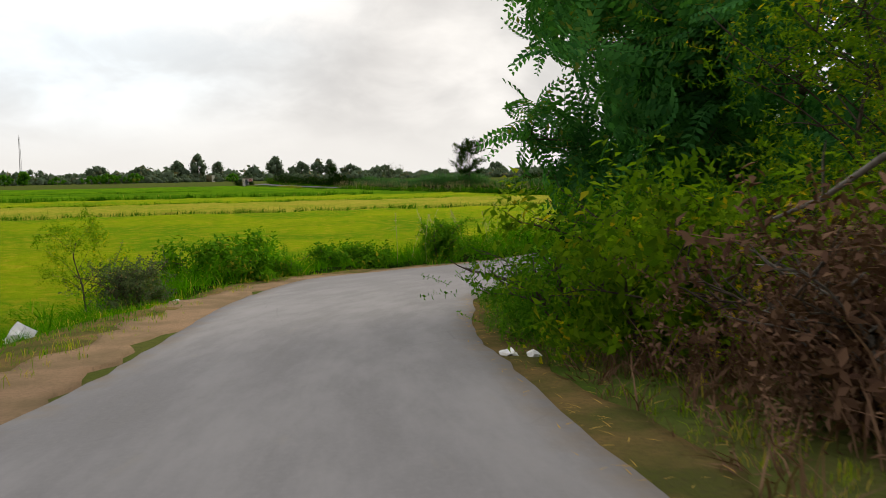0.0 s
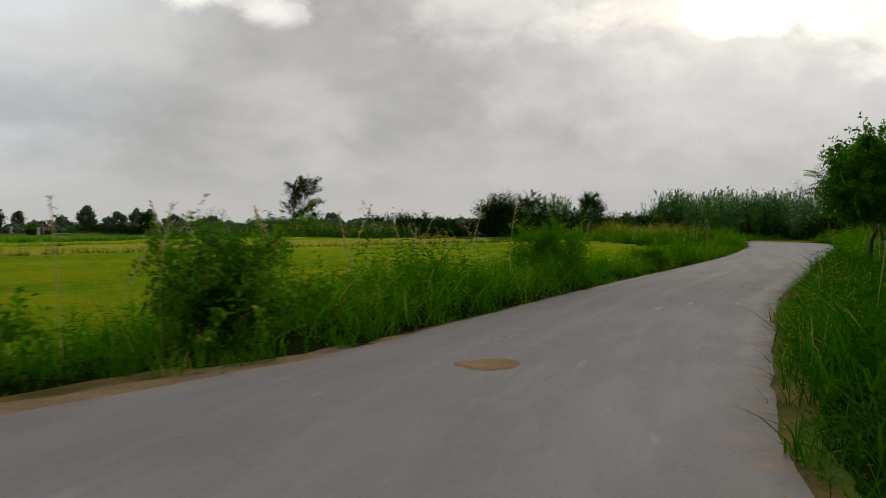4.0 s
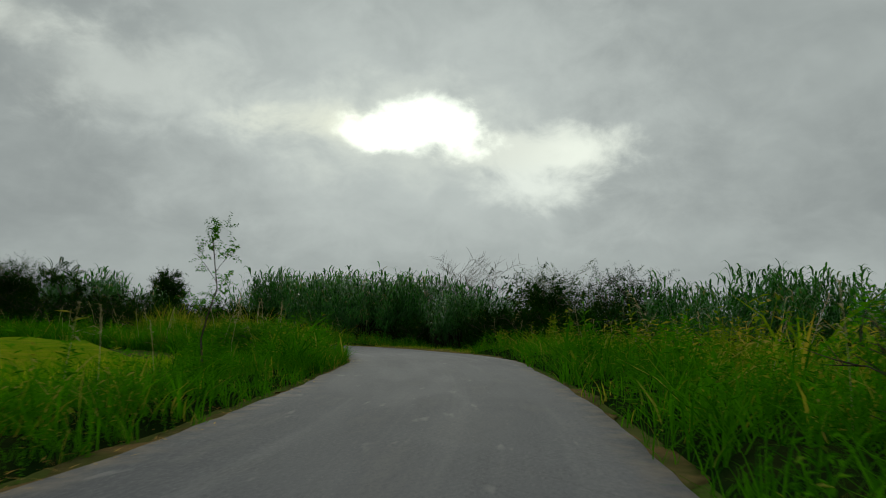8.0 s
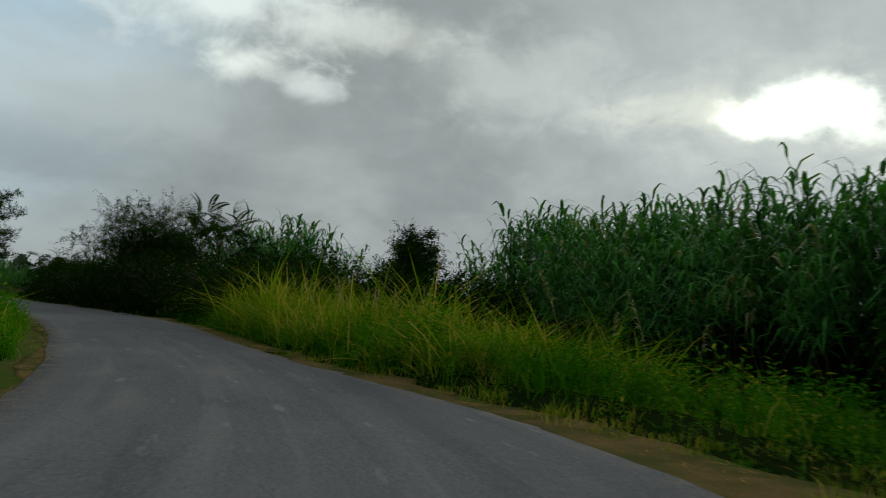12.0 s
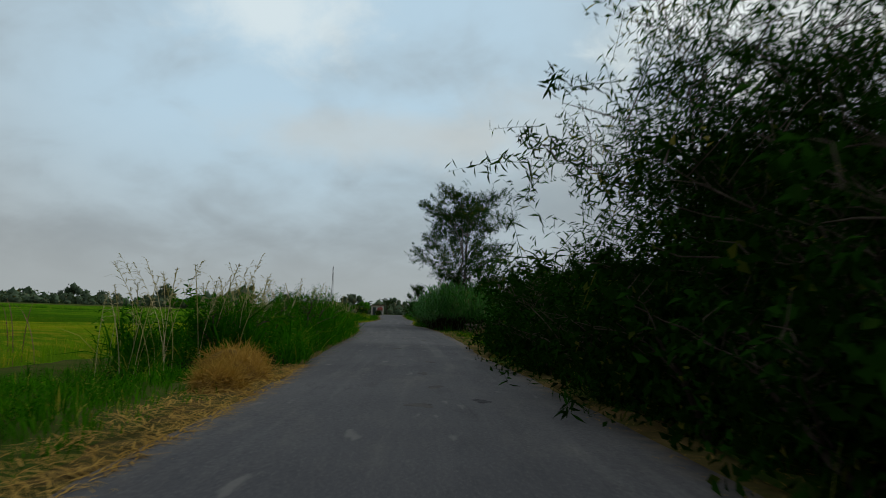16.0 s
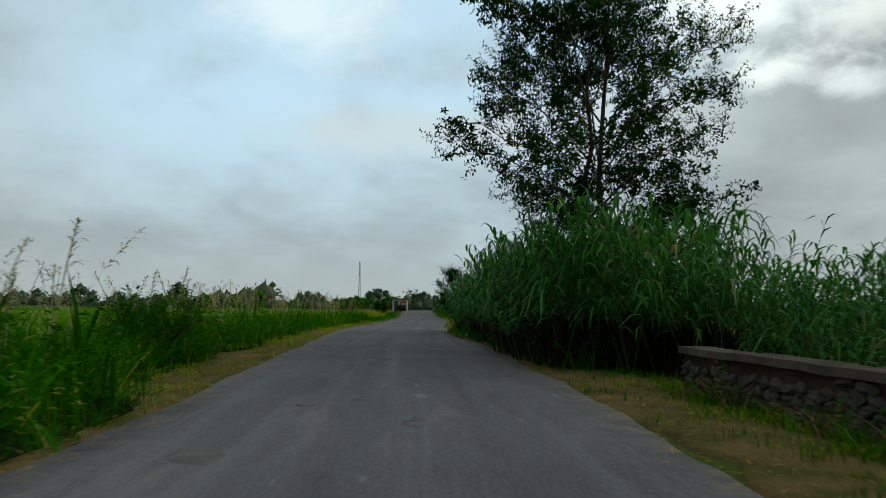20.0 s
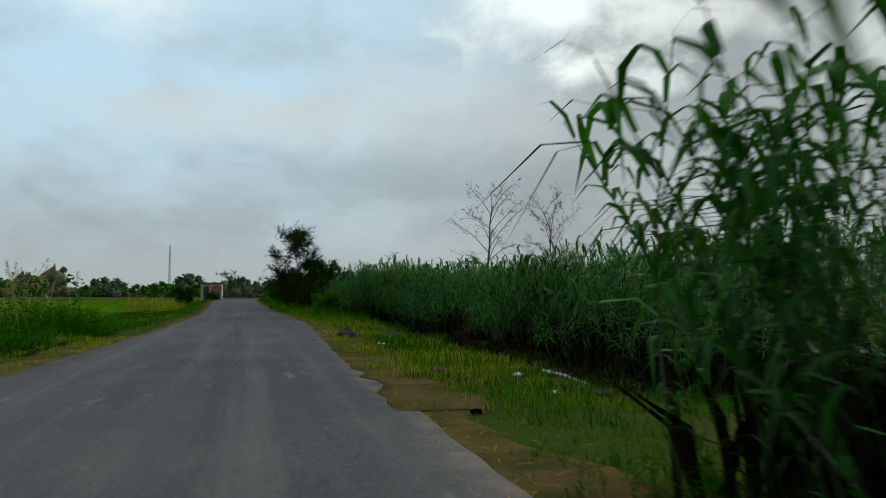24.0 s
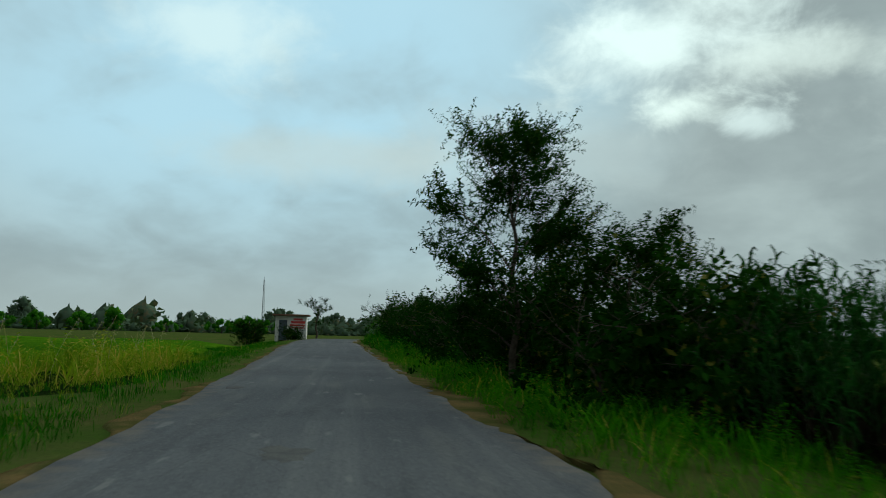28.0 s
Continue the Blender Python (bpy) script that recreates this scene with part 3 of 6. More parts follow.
def tube(points, radii, sides=5):
    p, r = np.asarray(points, float), np.asarray(radii, float)
    t = np.gradient(p, axis=0)
    t /= np.linalg.norm(t, axis=1)[:, None] + 1e-9
    ref = np.where(np.abs(t[:, 2:3]) > 0.9, np.array([[1.0, 0, 0]]), np.array([[0, 0, 1.0]]))
    a = np.cross(t, ref)
    a /= np.linalg.norm(a, axis=1)[:, None] + 1e-9
    b = np.cross(t, a)
    ang = np.arange(sides) / sides * 2 * np.pi
    v = p[:, None] + r[:, None, None] * (np.cos(ang)[None, :, None] * a[:, None] + np.sin(ang)[None, :, None] * b[:, None])
    n = len(p)
    i, j = np.meshgrid(np.arange(n - 1), np.arange(sides), indexing="ij")
    q = np.stack([i * sides + j, i * sides + (j + 1) % sides, (i + 1) * sides + (j + 1) % sides, (i + 1) * sides + j], -1).reshape(-1, 4)
    return v.reshape(-1, 3), q


def leaf(p, d, up, length, width, fold=0.25):
    """A pointed leaf, folded along its midrib."""
    d = d / (np.linalg.norm(d) + 1e-9)
    s = np.cross(d, up)
    s /= np.linalg.norm(s) + 1e-9
    n = np.cross(s, d)
    m, e = p + d * length * 0.45 - n * 0.04 * length, p + d * length - n * length * 0.15
    l, r = m - s * width / 2 + n * fold * width, m + s * width / 2 + n * fold * width
    return np.array([p, r, e, l]), np.array([[0, 1, 2, 3]])


def leafy_sprig(r, length=0.45, leaves=9, size=0.11, ratio=0.5, hang=0.3):
    """A twig with leaves in turn; it points along +z."""
    chunks = []
    for k in range(leaves):
        u = (k + 0.6) / leaves
        a = k * 2.4 + r.uniform(-0.5, 0.5)
        p = np.array([0.04 * np.sin(u * 3), 0.03 * u, u * length])
        d = np.array([np.cos(a), np.sin(a), r.uniform(-hang, 0.9)])
        chunks.append(leaf(p, d, np.array([0, 0.1, 1.0]), size * r.uniform(0.7, 1.2), size * ratio * r.uniform(0.8, 1.2)))
    chunks.append(ribbon(np.array([[0, 0, 0], [0.03, 0.01, length * 0.5], [0.04, 0.03, length]]), [0.008, 0.006, 0.003], np.array([0, 1.0, 0])))
    return join(chunks)


def pinnate_sprig(r, length=0.6, pairs=9, size=0.10, fronds=3, wide=0.38):
    """A few long compound leaves, each with pairs of narrow leaflets, drooping from a twig along +z."""
    chunks = []
    for f in range(fronds):
        a = f * 2.2 + r.uniform(-0.4, 0.4)
        d, side = np.array([np.cos(a), np.sin(a), 0]), np.array([-np.sin(a), np.cos(a), 0])
        t = np.linspace(0, 1, pairs + 1)
        rise = r.uniform(0.1, 0.6)
        pts = d * (t * length)[:, None] + np.array([0, 0, 1.0]) * (rise * length * t - 0.75 * length * t ** 2.2)[:, None]
        chunks.append(ribbon(pts[::3] if pairs % 3 == 0 else pts, np.linspace(0.014, 0.006, len(pts[::3] if pairs % 3 == 0 else pts)), side))
        for k in range(1, pairs + 1):
            L = size * (0.65 + 0.5 * math.sin(math.pi * (k - 0.5) / pairs))
            for sg in (-1, 1):
                chunks.append(leaf(pts[k], side * sg + d * 0.45 + np.array([0, 0, -0.12]), np.array([0, 0, 1.0]), L, L * wide, 0.1))
    return join(chunks)


R0 = np.random.default_rng(3)
TUFT_TALL = [grass_tuft(R0, 9, 1.0, 0.14, 1.0, 0.030, 3) for _ in range(6)]
TUFT_ARCH = [grass_tuft(R0, 11, 1.0, 0.11, 1.25, 0.017, 4) for _ in range(5)]
TUFT_LOW = [grass_tuft(R0, 7, 0.36, 0.11, 0.6, 0.017, 2) for _ in range(4)]
TUFT_RICE = [grass_tuft(R0, 6, 0.62, 0.08, 0.42, 0.016, 2) for _ in range(4)]
PLUMES = [plume_stalk(R0, 1.0, 0.32, 18) for _ in range(5)]
SPRIG = [leafy_sprig(R0) for _ in range(4)]
SPRIG_SMALL = [leafy_sprig(R0, 0.4, 14, 0.065, 0.42, 0.5) for _ in range(4)]
SPRIG_BIG = [leafy_sprig(R0, 0.5, 9, 0.16, 0.5, 0.7) for _ in range(4)]
SPRIG_PINNATE = [pinnate_sprig(R0, 0.62, 9, 0.115, 3) for _ in range(4)]
SPRIG_FINE = [pinnate_sprig(R0, 0.56, 10, 0.10, 3, 0.52) for _ in range(4)]
SPRIG_FROND = [pinnate_sprig(R0, 0.95, 14, 0.15, 4, 0.42) for _ in range(3)]
SPRIG_WILLOW = [leafy_sprig(R0, 0.6, 16, 0.12, 0.18, 0.9) for _ in range(4)]


def cane(r, h, leaves=18, leaf_len=0.6, wide=0.045):
    """A giant reed: stem, and long leaves in two rows that arch over and hang."""
    a0 = r.uniform(0, 3.14)
    bend = r.uniform(0.04, 0.28) * h
    d = np.array([np.cos(a0 + 1.2), np.sin(a0 + 1.2), 0])
    t = np.linspace(0, 1, 4)
    stem = tube(d * (bend * t ** 2)[:, None] + np.array([0, 0, h]) * t[:, None], np.linspace(0.005, 0.0015, 4) * h, 3)
    chunks = []
    for k in range(leaves):
        u = 0.36 + 0.64 * (k + r.uniform(0, 0.6)) / leaves
        p = d * bend * u ** 2 + np.array([0, 0, h * u])
        a = a0 + (k % 2) * math.pi + r.normal(0, 0.6)
        L = leaf_len * r.uniform(0.7, 1.2) * (0.8 + 0.35 * math.sin(math.pi * u))
        stiff = u ** 4
        chunks.append(blade(L * (0.50 + 0.35 * stiff), L * (0.80 - 0.30 * stiff), wide * r.uniform(0.7, 1.25), 3, a + (r.normal(0, 1.2) if u > 0.85 else 0), p, 4.3 - 2.4 * stiff))
    return stem, join(chunks)


CANES = [cane(R0, 1.0, 14, 0.27, 0.019) for _ in range(8)]
CANES_TALL = [cane(R0, 1.0, 13, 0.24, 0.022) for _ in range(8)]
SPRAY = [join([blade(0.16, 0.24 * R0.uniform(0.6, 1.2), 0.019 * R0.uniform(0.8, 1.3), 3, k * 0.9 + R0.uniform(0, 0.6), (0, 0, R0.uniform(-0.05, 0.05)), R0.uniform(4.5, 7.0)) for k in range(7)]) for _ in range(5)]
# wide blades that block light inside the reed stands
TUFT_SHADE = [grass_tuft(R0, 9, 1.0, 0.12, 0.6, 0.06, 2) for _ in range(4)]
TUFT_WEED = [join([(v * np.array([1, 1, 1.0]) + np.array([R0.normal(0, 0.12), R0.normal(0, 0.12), 0]), q) for v, q in [leafy_sprig(R0, R0.uniform(0.6, 0.95), 14, 0.105, 0.36, 0.4) for _ in range(3)]]) for _ in range(3)]


def rotate_to(v, d, roll):
    """v: shape along +z; d: n x 3 directions. Returns n x len(v) x 3."""
    d = d / (np.linalg.norm(d, axis=1)[:, None] + 1e-9)
    ref = np.where(np.abs(d[:, 2:3]) > 0.95, np.array([[1.0, 0, 0]]), np.array([[0, 0, 1.0]]))
    a = np.cross(ref, d)
    a /= np.linalg.norm(a, axis=1)[:, None] + 1e-9
    b = np.cross(d, a)
    c, s = np.cos(roll)[:, None], np.sin(roll)[:, None]
    a2, b2 = a * c + b * s, b * c - a * s
    return v[None, :, 0:1] * a2[:, None] + v[None, :, 1:2] * b2[:, None] + v[None, :, 2:3] * d[:, None]


def sprigs_at(protos, place, d, size):
    n = len(place)
    pick = rng.integers(0, len(protos), n)
    out = []
    for k, (v, q) in enumerate(protos):
        i = np.nonzero(pick == k)[0]
        if len(i):
            P = rotate_to(v, d[i], rng.uniform(0, 6.28, len(i))) * size[i][:, None, None] + place[i][:, None]
            out.append((P.reshape(-1, 3), (q[None] + (np.arange(len(i)) * len(v))[:, None, None]).reshape(-1, 4)))
    return join(out)


def branching(r, height, crown_r, crown_low, stems=1, limbs=9, twigs=7, trunk_r=0.12, lean=(0, 0), spread=0.0, top=0.75, shape=None):
    """Limbs that rise into a crown, and the places and directions of their twig ends."""
    wood, tips, dirs = [], [], []
    for s in range(stems):
        a = r.uniform(0, 6.28)
        foot = np.array([np.cos(a), np.sin(a), 0]) * spread * r.uniform(0.4, 1) if stems > 1 else np.zeros(3)
        head = np.array([lean[0], lean[1], 0]) + foot * 2.2 + np.array([r.normal(0, 0.05), r.normal(0, 0.05), 0]) * height + np.array([0, 0, height * top * r.uniform(0.85, 1.08)])
        t = np.linspace(0, 1, 7)
        wob = np.cumsum(r.normal(0, 0.02 * height, (7, 2)), 0)
        axis = foot + (head - foot) * t[:, None]
        axis[:, :2] += wob - wob[0]
        axis[0, 2] -= 0.15
        wood.append(tube(axis, trunk_r / math.sqrt(stems) * np.linspace(1, 0.25, 7), 7))
        for k in range(limbs):
            u = crown_low + (1 - crown_low) * (k + r.uniform(0, 0.9)) / limbs
            p = np.array([np.interp(u, t, axis[:, c]) for c in range(3)])
            b = k * 2.4 + r.uniform(-0.5, 0.5)
            w = (u - crown_low) / (1 - crown_low + 1e-6)
            prof = shape(w) if shape else (0.55 + 0.9 * math.sin(math.pi * min(1, 0.15 + w * 0.85)) * 0.6)
            L = crown_r * prof * r.uniform(0.75, 1.15)
            e = np.array([np.cos(b) * L, np.sin(b) * L, L * r.uniform(0.15, 0.75) + (height - p[2]) * 0.28 * w])
            tt = np.linspace(0, 1, 5)
            path = p + e * tt[:, None] + np.array([0, 0, 1.0]) * (0.12 * L * np.sin(tt * 3.1))[:, None] + r.normal(0, 0.03 * L, (5, 3)) * tt[:, None]
            wood.append(tube(path, trunk_r / math.sqrt(stems) * 0.38 * np.linspace(1, 0.2, 5) * (1.1 - 0.6 * u), 4))
            for m in range(twigs):
                v = 0.3 + 0.7 * (m + r.uniform(0, 0.9)) / twigs
                q0 = np.array([np.interp(v, tt, path[:, c]) for c in range(3)])
                c = r.uniform(0, 6.28)
                out = np.array([np.cos(c), np.sin(c), r.uniform(-0.35, 0.9)]) + e / (np.linalg.norm(e) + 1e-6) * 0.7
                out /= np.linalg.norm(out)
                L2 = crown_r * r.uniform(0.18, 0.42)
                q1 = q0 + out * L2
                wood.append(tube(np.array([q0, (q0 + q1) / 2 + r.normal(0, 0.04, 3), q1]), np.array([0.012, 0.008, 0.004]) * min(1.5, trunk_r * 8), 3))
                for x in np.linspace(0.25, 1, 4):
                    tips.append(q0 + (q1 - q0) * x + r.normal(0, 0.05 * crown_r, 3))
                    dirs.append(out + r.normal(0, 0.6, 3))
    return join(wood), np.array(tips), np.array(dirs)


def plant(name, place, label, category, seed, protos, mat, height=6.0, crown_r=2.2, crown_low=0.35, per_tip=3, size=1.0, jitter=0.15, bark=None, group="", droop=0.0, budget=6500, low=0.45, dense=None, **kw):
    """A tree or shrub: an empty at its foot with trunk and crown."""
    dense = (0.3 if category == "bush" else 0.0) if dense is None else dense
    r = np.random.default_rng(seed)
    wood, tips, dirs = branching(r, height, crown_r, crown_low, **kw)
    root = holder(name, place, label, category, group)
    part_mesh("trunk" if category == "tree" else "stem", mesh_of("trunk", *wood, bark or M_BARK, True), root)
    if per_tip:
        full = len(tips) * per_tip
        n = min(full, int(budget / len(protos[0][1])))
        pick = np.sort(r.choice(full, n, replace=False))
        size *= min(1.3, (full / n) ** 0.2)
        P = np.repeat(tips, per_tip, 0)[pick] + r.normal(0, jitter, (n, 3)) * crown_r * 0.5
        if category == "bush" and low:
            k = r.uniform(0, 1, n) < low
            P[k, 2] *= r.uniform(0.03, 0.8, k.sum())
        P[:, 2] = np.maximum(P[:, 2], 0.05)
        d = np.repeat(dirs, per_tip, 0)[pick] + r.normal(0, 0.5, (n, 3))
        d[:, 2] -= droop
        v, q = sprigs_at(protos, P, d, size * r.uniform(0.7, 1.25, n))
        if dense:
            # larger leaves added inside the crown to block light and darken it
            m = int(n * dense)
            mid = np.array([0, 0, height * (0.45 if category == "bush" else 0.6)])
            inner = sprigs_at(protos, mid + (P[:m * 2:2][:m] - mid) * 0.6, d[:m * 2:2][:m], np.full(len(P[:m * 2:2][:m]), size * 1.5))
            v, q = join([(v, q), inner])
        part_mesh("crown" if category == "tree" else "foliage", mesh_of("crown", v, q, mat), root)
    return root


# ---- ground ----
def stretched(lo, hi, near_lo, near_hi, step):
    mid = np.arange(near_lo, near_hi + step, step)
    out_lo, out_hi, d = [], [], step
    x = near_lo
    while x > lo:
        d *= 1.35
        x -= d
        out_lo.append(x)
    x, d = mid[-1], step
    while x < hi:
        d *= 1.35
        x += d
        out_hi.append(x)
    return np.concatenate([out_lo[::-1], mid, out_hi])


def grid_quads(ni, nj):
    i, j = np.meshgrid(np.arange(ni - 1), np.arange(nj - 1), indexing="ij")
    a = i * nj + j
    return np.stack([a, a + nj, a + nj + 1, a + 1], -1).reshape(-1, 4)


gx, gy = stretched(-4000, 4000, -100, 90, 1.6), stretched(-4000, 4000, -25, 345, 1.6)
GX, GY = np.meshgrid(gx, gy, indexing="ij")
GZ = ground_z(GX.ravel(), GY.ravel())
thing("ground", mesh_of("ground", np.stack([GX.ravel(), GY.ravel(), GZ], 1), grid_quads(len(gx), len(gy)), M_GROUND, True), "weedy green and brown earth of flat farmland", "ground", "structure")


def road_strip(name, s0, s1, lat_a, lat_b, mat, label, category, lift, cols=9, step=0.5, rag=0.06, crown=0.03, dusty=False, seed=1, sink=0.12, hug=0.0):
    """A strip along the road between two edges given as functions of s."""
    s = np.arange(s0, s1, step)
    r = np.random.default_rng(seed)
    wob = lambda: np.convolve(r.normal(0, rag * 2.2, len(s) + 8), np.ones(5) / 5, "same")[4:-4] + r.normal(0, rag * 0.35, len(s))
    a, b = lat_a(s) + wob(), lat_b(s) + wob()
    rows, zz, dust = [], [], []
    for k in range(-1, cols + 1):
        f = min(max(k, 0), cols - 1) / (cols - 1)
        lat = a + (b - a) * f + (-0.05 if k < 0 else 0.05 if k == cols else 0)
        x, y = at(s, lat)
        z = road_z(s) + lift + crown * (1 - (2 * f - 1) ** 2)
        if hug:
            z = ground_z(x, y) + hug
        if k in (-1, cols):
            z = z - sink
        rows.append(np.stack([x, y, z], 1))
        dust.append(np.full(len(s), max(0.0, 1 - min(f, 1 - f) * 11)))
    V = np.stack(rows, 1).reshape(-1, 3)
    me = mesh_of(name, V, grid_quads(len(s), cols + 2)[:, ::-1].copy(), mat, True)
    if dusty:
        at_ = me.attributes.new("dusty", "FLOAT", "POINT")
        at_.data.foreach_set("value", np.stack(dust, 1).ravel().astype(np.float32))
        # full up to s = 16, gone by 42: brightness held in the colour
        lightened = np.repeat(np.interp(s, [-15, 16, 42], [1, 1, 0]), cols + 2)
        me.attributes.new("lightened", "FLOAT", "POINT").data.foreach_set("value", lightened.astype(np.float32))
        f = np.clip(np.arange(-1, cols + 1), 0, cols - 1) / (cols - 1)
        lane = np.stack([a[:, None] + (b - a)[:, None] * f, np.repeat(s[:, None], cols + 2, 1), np.zeros((len(s), cols + 2))], -1)
        me.attributes.new("lane", "FLOAT_VECTOR", "POINT").data.foreach_set("vector", lane.ravel().astype(np.float32))
    return thing(name, me, label, category, "structure")


road_strip("road", -15, S_END - 1, left_edge, right_edge, M_ASPHALT, "narrow worn grey asphalt country road without markings", "road", 0.0, cols=13, dusty=True, rag=0.03)
# sandy and trodden strips beside the asphalt
def band(edge, table):
    t = np.array(table, float)
    return lambda s: edge(s) + np.interp(s, t[:, 0], t[:, 1])


road_strip("shoulder", -15, 36, band(left_edge, [(-15, -1.5), (10, -1.3), (20, -1.0), (28, -0.5), (36, -0.25)]), band(left_edge, [(-15, 0.15), (36, 0.15)]), M_SAND, "sandy reddish shoulder beside the asphalt", "shoulder", -0.012, 6, rag=0.2, crown=0.0, seed=2)
road_strip("trodden_bank", -15, 33, band(left_edge, [(-15, -5.0), (12, -4.0), (24, -2.6), (33, -0.8)]), band(left_edge, [(-15, -0.7), (12, -0.6), (24, -0.5), (33, -0.3)]), M_DRYGRASS, "trodden olive and brown grass on the bank", "bank", -0.045, 8, rag=0.25, crown=0.0, seed=8, hug=0.022)
road_strip("shoulder", 36, S_END - 2, band(left_edge, [(36, -0.06), (100, -0.08), (112, -0.2), (130, -0.5), (160, -0.35), (182, -0.4), (187, -1.3), (226, -1.2), (240, -0.45), (270, -0.25), (300, -0.2)]), band(left_edge, [(36, 0.12), (400, 0.12)]), M_DRYGRASS, "thin strip of dry earth beside the asphalt", "shoulder", -0.03, 5, rag=0.14, crown=0.0, seed=3)
road_strip("shoulder", -15, 88, band(right_edge, [(-15, -0.12), (92, -0.12)]), band(right_edge, [(-15, 0.6), (8, 0.45), (12, 0.22), (22, 0.18), (35, 0.15), (50, 0.05), (92, 0.10)]), M_DRYGRASS, "sandy edge littered with dry leaves", "shoulder", -0.03, 5, rag=0.14, crown=0.0, seed=4)
road_strip("shoulder", 87.5, 116, band(right_edge, [(88, -0.1), (116, -0.1)]), band(right_edge, [(88, 0.5), (93, 2.0), (98, 2.4), (101, 1.3), (104, 0.6), (116, 0.4)]), M_DRYGRASS, "trodden dry grass outside the bend", "shoulder", -0.032, 8, rag=0.25, crown=0.0, seed=5, hug=0.055)
road_strip("shoulder", 115, 225, band(right_edge, [(115, -0.1), (226, -0.1)]), band(right_edge, [(115, 0.6), (160, 0.35), (168, 0.8), (178, 1.9), (190, 1.9), (196, 0.7), (226, 0.6)]), M_DRYGRASS, "strip of straw-coloured dry grass beside the asphalt", "shoulder", -0.03, 8, rag=0.18, crown=0.0, seed=6, hug=0.045)
road_strip("shoulder", 224, S_END - 2, band(right_edge, [(224, -0.1), (400, -0.1)]), band(right_edge, [(224, 0.6), (238, 0.8), (246, 0.4), (260, 0.15), (400, 0.15)]), M_DRYGRASS, "sandy verge with straw and pebbles", "shoulder", -0.03, 7, rag=0.2, crown=0.0, seed=7, hug=0.055)

# ---- rice fields ----
FU, FV = np.array([0.95, 0.312]), np.array([-0.312, 0.95])


def rice_field(name, u0, u1, v0, v1, mat, label, step=1.3, clear=7.5, height=0.5, seed=0, lat_sign=-1):
    """A block of standing crop in the fields' own axes, cut back from the road."""
    nu, nv = int((u1 - u0) / step) + 1, int((v1 - v0) / step) + 1
    U, V = np.meshgrid(np.linspace(u0, u1, nu), np.linspace(v0, v1, nv), indexing="ij")
    X, Y = U * FU[0] + V * FV[0], U * FU[1] + V * FV[1]
    x, y = X.ravel(), Y.ravel()
    dist, side = np.empty(len(x)), np.empty(len(x))
    for k in range(0, len(x), 4000):
        dx, dy = x[k:k + 4000, None] - LINE[None, :, 0], y[k:k + 4000, None] - LINE[None, :, 1]
        d2 = dx * dx + dy * dy
        i = d2.argmin(1)
        r = np.arange(len(i))
        dist[k:k + 4000] = np.sqrt(d2[r, i])
        side[k:k + 4000] = dx[r, i] * TAN[i, 1] - dy[r, i] * TAN[i, 0]
    ok = ((dist > clear) & (side * lat_sign > 0)).reshape(nu, nv)
    keep = ok[:-1, :-1] & ok[1:, :-1] & ok[:-1, 1:] & ok[1:, 1:]
    inner = np.zeros((nu, nv), bool)
    inner[1:-1, 1:-1] = keep[:-1, :-1] & keep[1:, :-1] & keep[:-1, 1:] & keep[1:, 1:]
    r = np.random.default_rng(seed)
    Z = ground_z(x, y).reshape(nu, nv) - 0.05 + np.where(inner, height + 0.05 + r.normal(0, 0.035, (nu, nv)) + 0.05 * np.sin(U * 0.31 + 2 * np.sin(V * 0.17)), 0)
    q = grid_quads(nu, nv)[keep.ravel()]
    if not len(q):
        return None
    return thing(name, mesh_of(name, np.stack([x, y, Z.ravel()], 1), q, mat, True), label, "rice field", "stuff")


rice_field("rice_field", -200, 70, -20, 86, M_RICE, "bright green ripening rice in a flat paddy", 1.6, 8.5, seed=1)
rice_field("rice_field", -220, 70, 88, 118, M_RICE_GOLD, "golden ripe rice in a flat paddy", 1.6, 8.0, seed=2)
rice_field("rice_field", -240, 80, 119.5, 146, M_RICE, "yellow-green rice in a flat paddy", 1.8, 8.0, seed=3)
rice_field("rice_field", -260, 80, 148.5, 205, M_RICE_GREEN, "green rice beyond a grassy bund", 2.0, 8.0, seed=4)
rice_field("rice_field", -260, 60, 208, 300, M_RICE_GREEN, "dull green fields in the distance", 3.0, 8.0, seed=5)
rice_field("rice_field", 25, 75, -40, 60, M_RICE, "yellow-green rice behind the roadside weeds", 1.5, 7.5, seed=6, lat_sign=1)


def bund(v, u0, u1, height, label, seed):
    """A low grassy bank between two paddies."""
    r = np.random.default_rng(seed)
    n = int((u1 - u0) * 8)
    u, w = r.uniform(u0, u1, n), v + r.normal(0, 0.35, n)
    x, y = u * FU[0] + w * FV[0], u * FU[1] + w * FV[1]
    z = ground_z(x, y)
    P = np.stack([x, y, z], 1)
    vq = scattered(TUFT_RICE, P, r.uniform(0, 6.28, n), height * r.uniform(1.2, 1.8, n))
    return thing("grassy_bund", mesh_of("grassy_bund", *vq, M_LUSH), label, "grass bank", "stuff")


bund(87, -110, 60, 1.35, "low dark green grassy bund between paddies", 21)
bund(118.7, -120, 40, 1.2, "low green grassy bund between paddies", 22)
bund(147.3, -150, 35, 1.9, "weedy green bund across the paddies", 23)
bund(206.5, -150, 10, 1.3, "weedy green bund across the far paddies", 24)


TURF, TUFT_MIX = TUFT_LOW, TUFT_TALL[:4] + TUFT_ARCH[:2] + TUFT_WEED


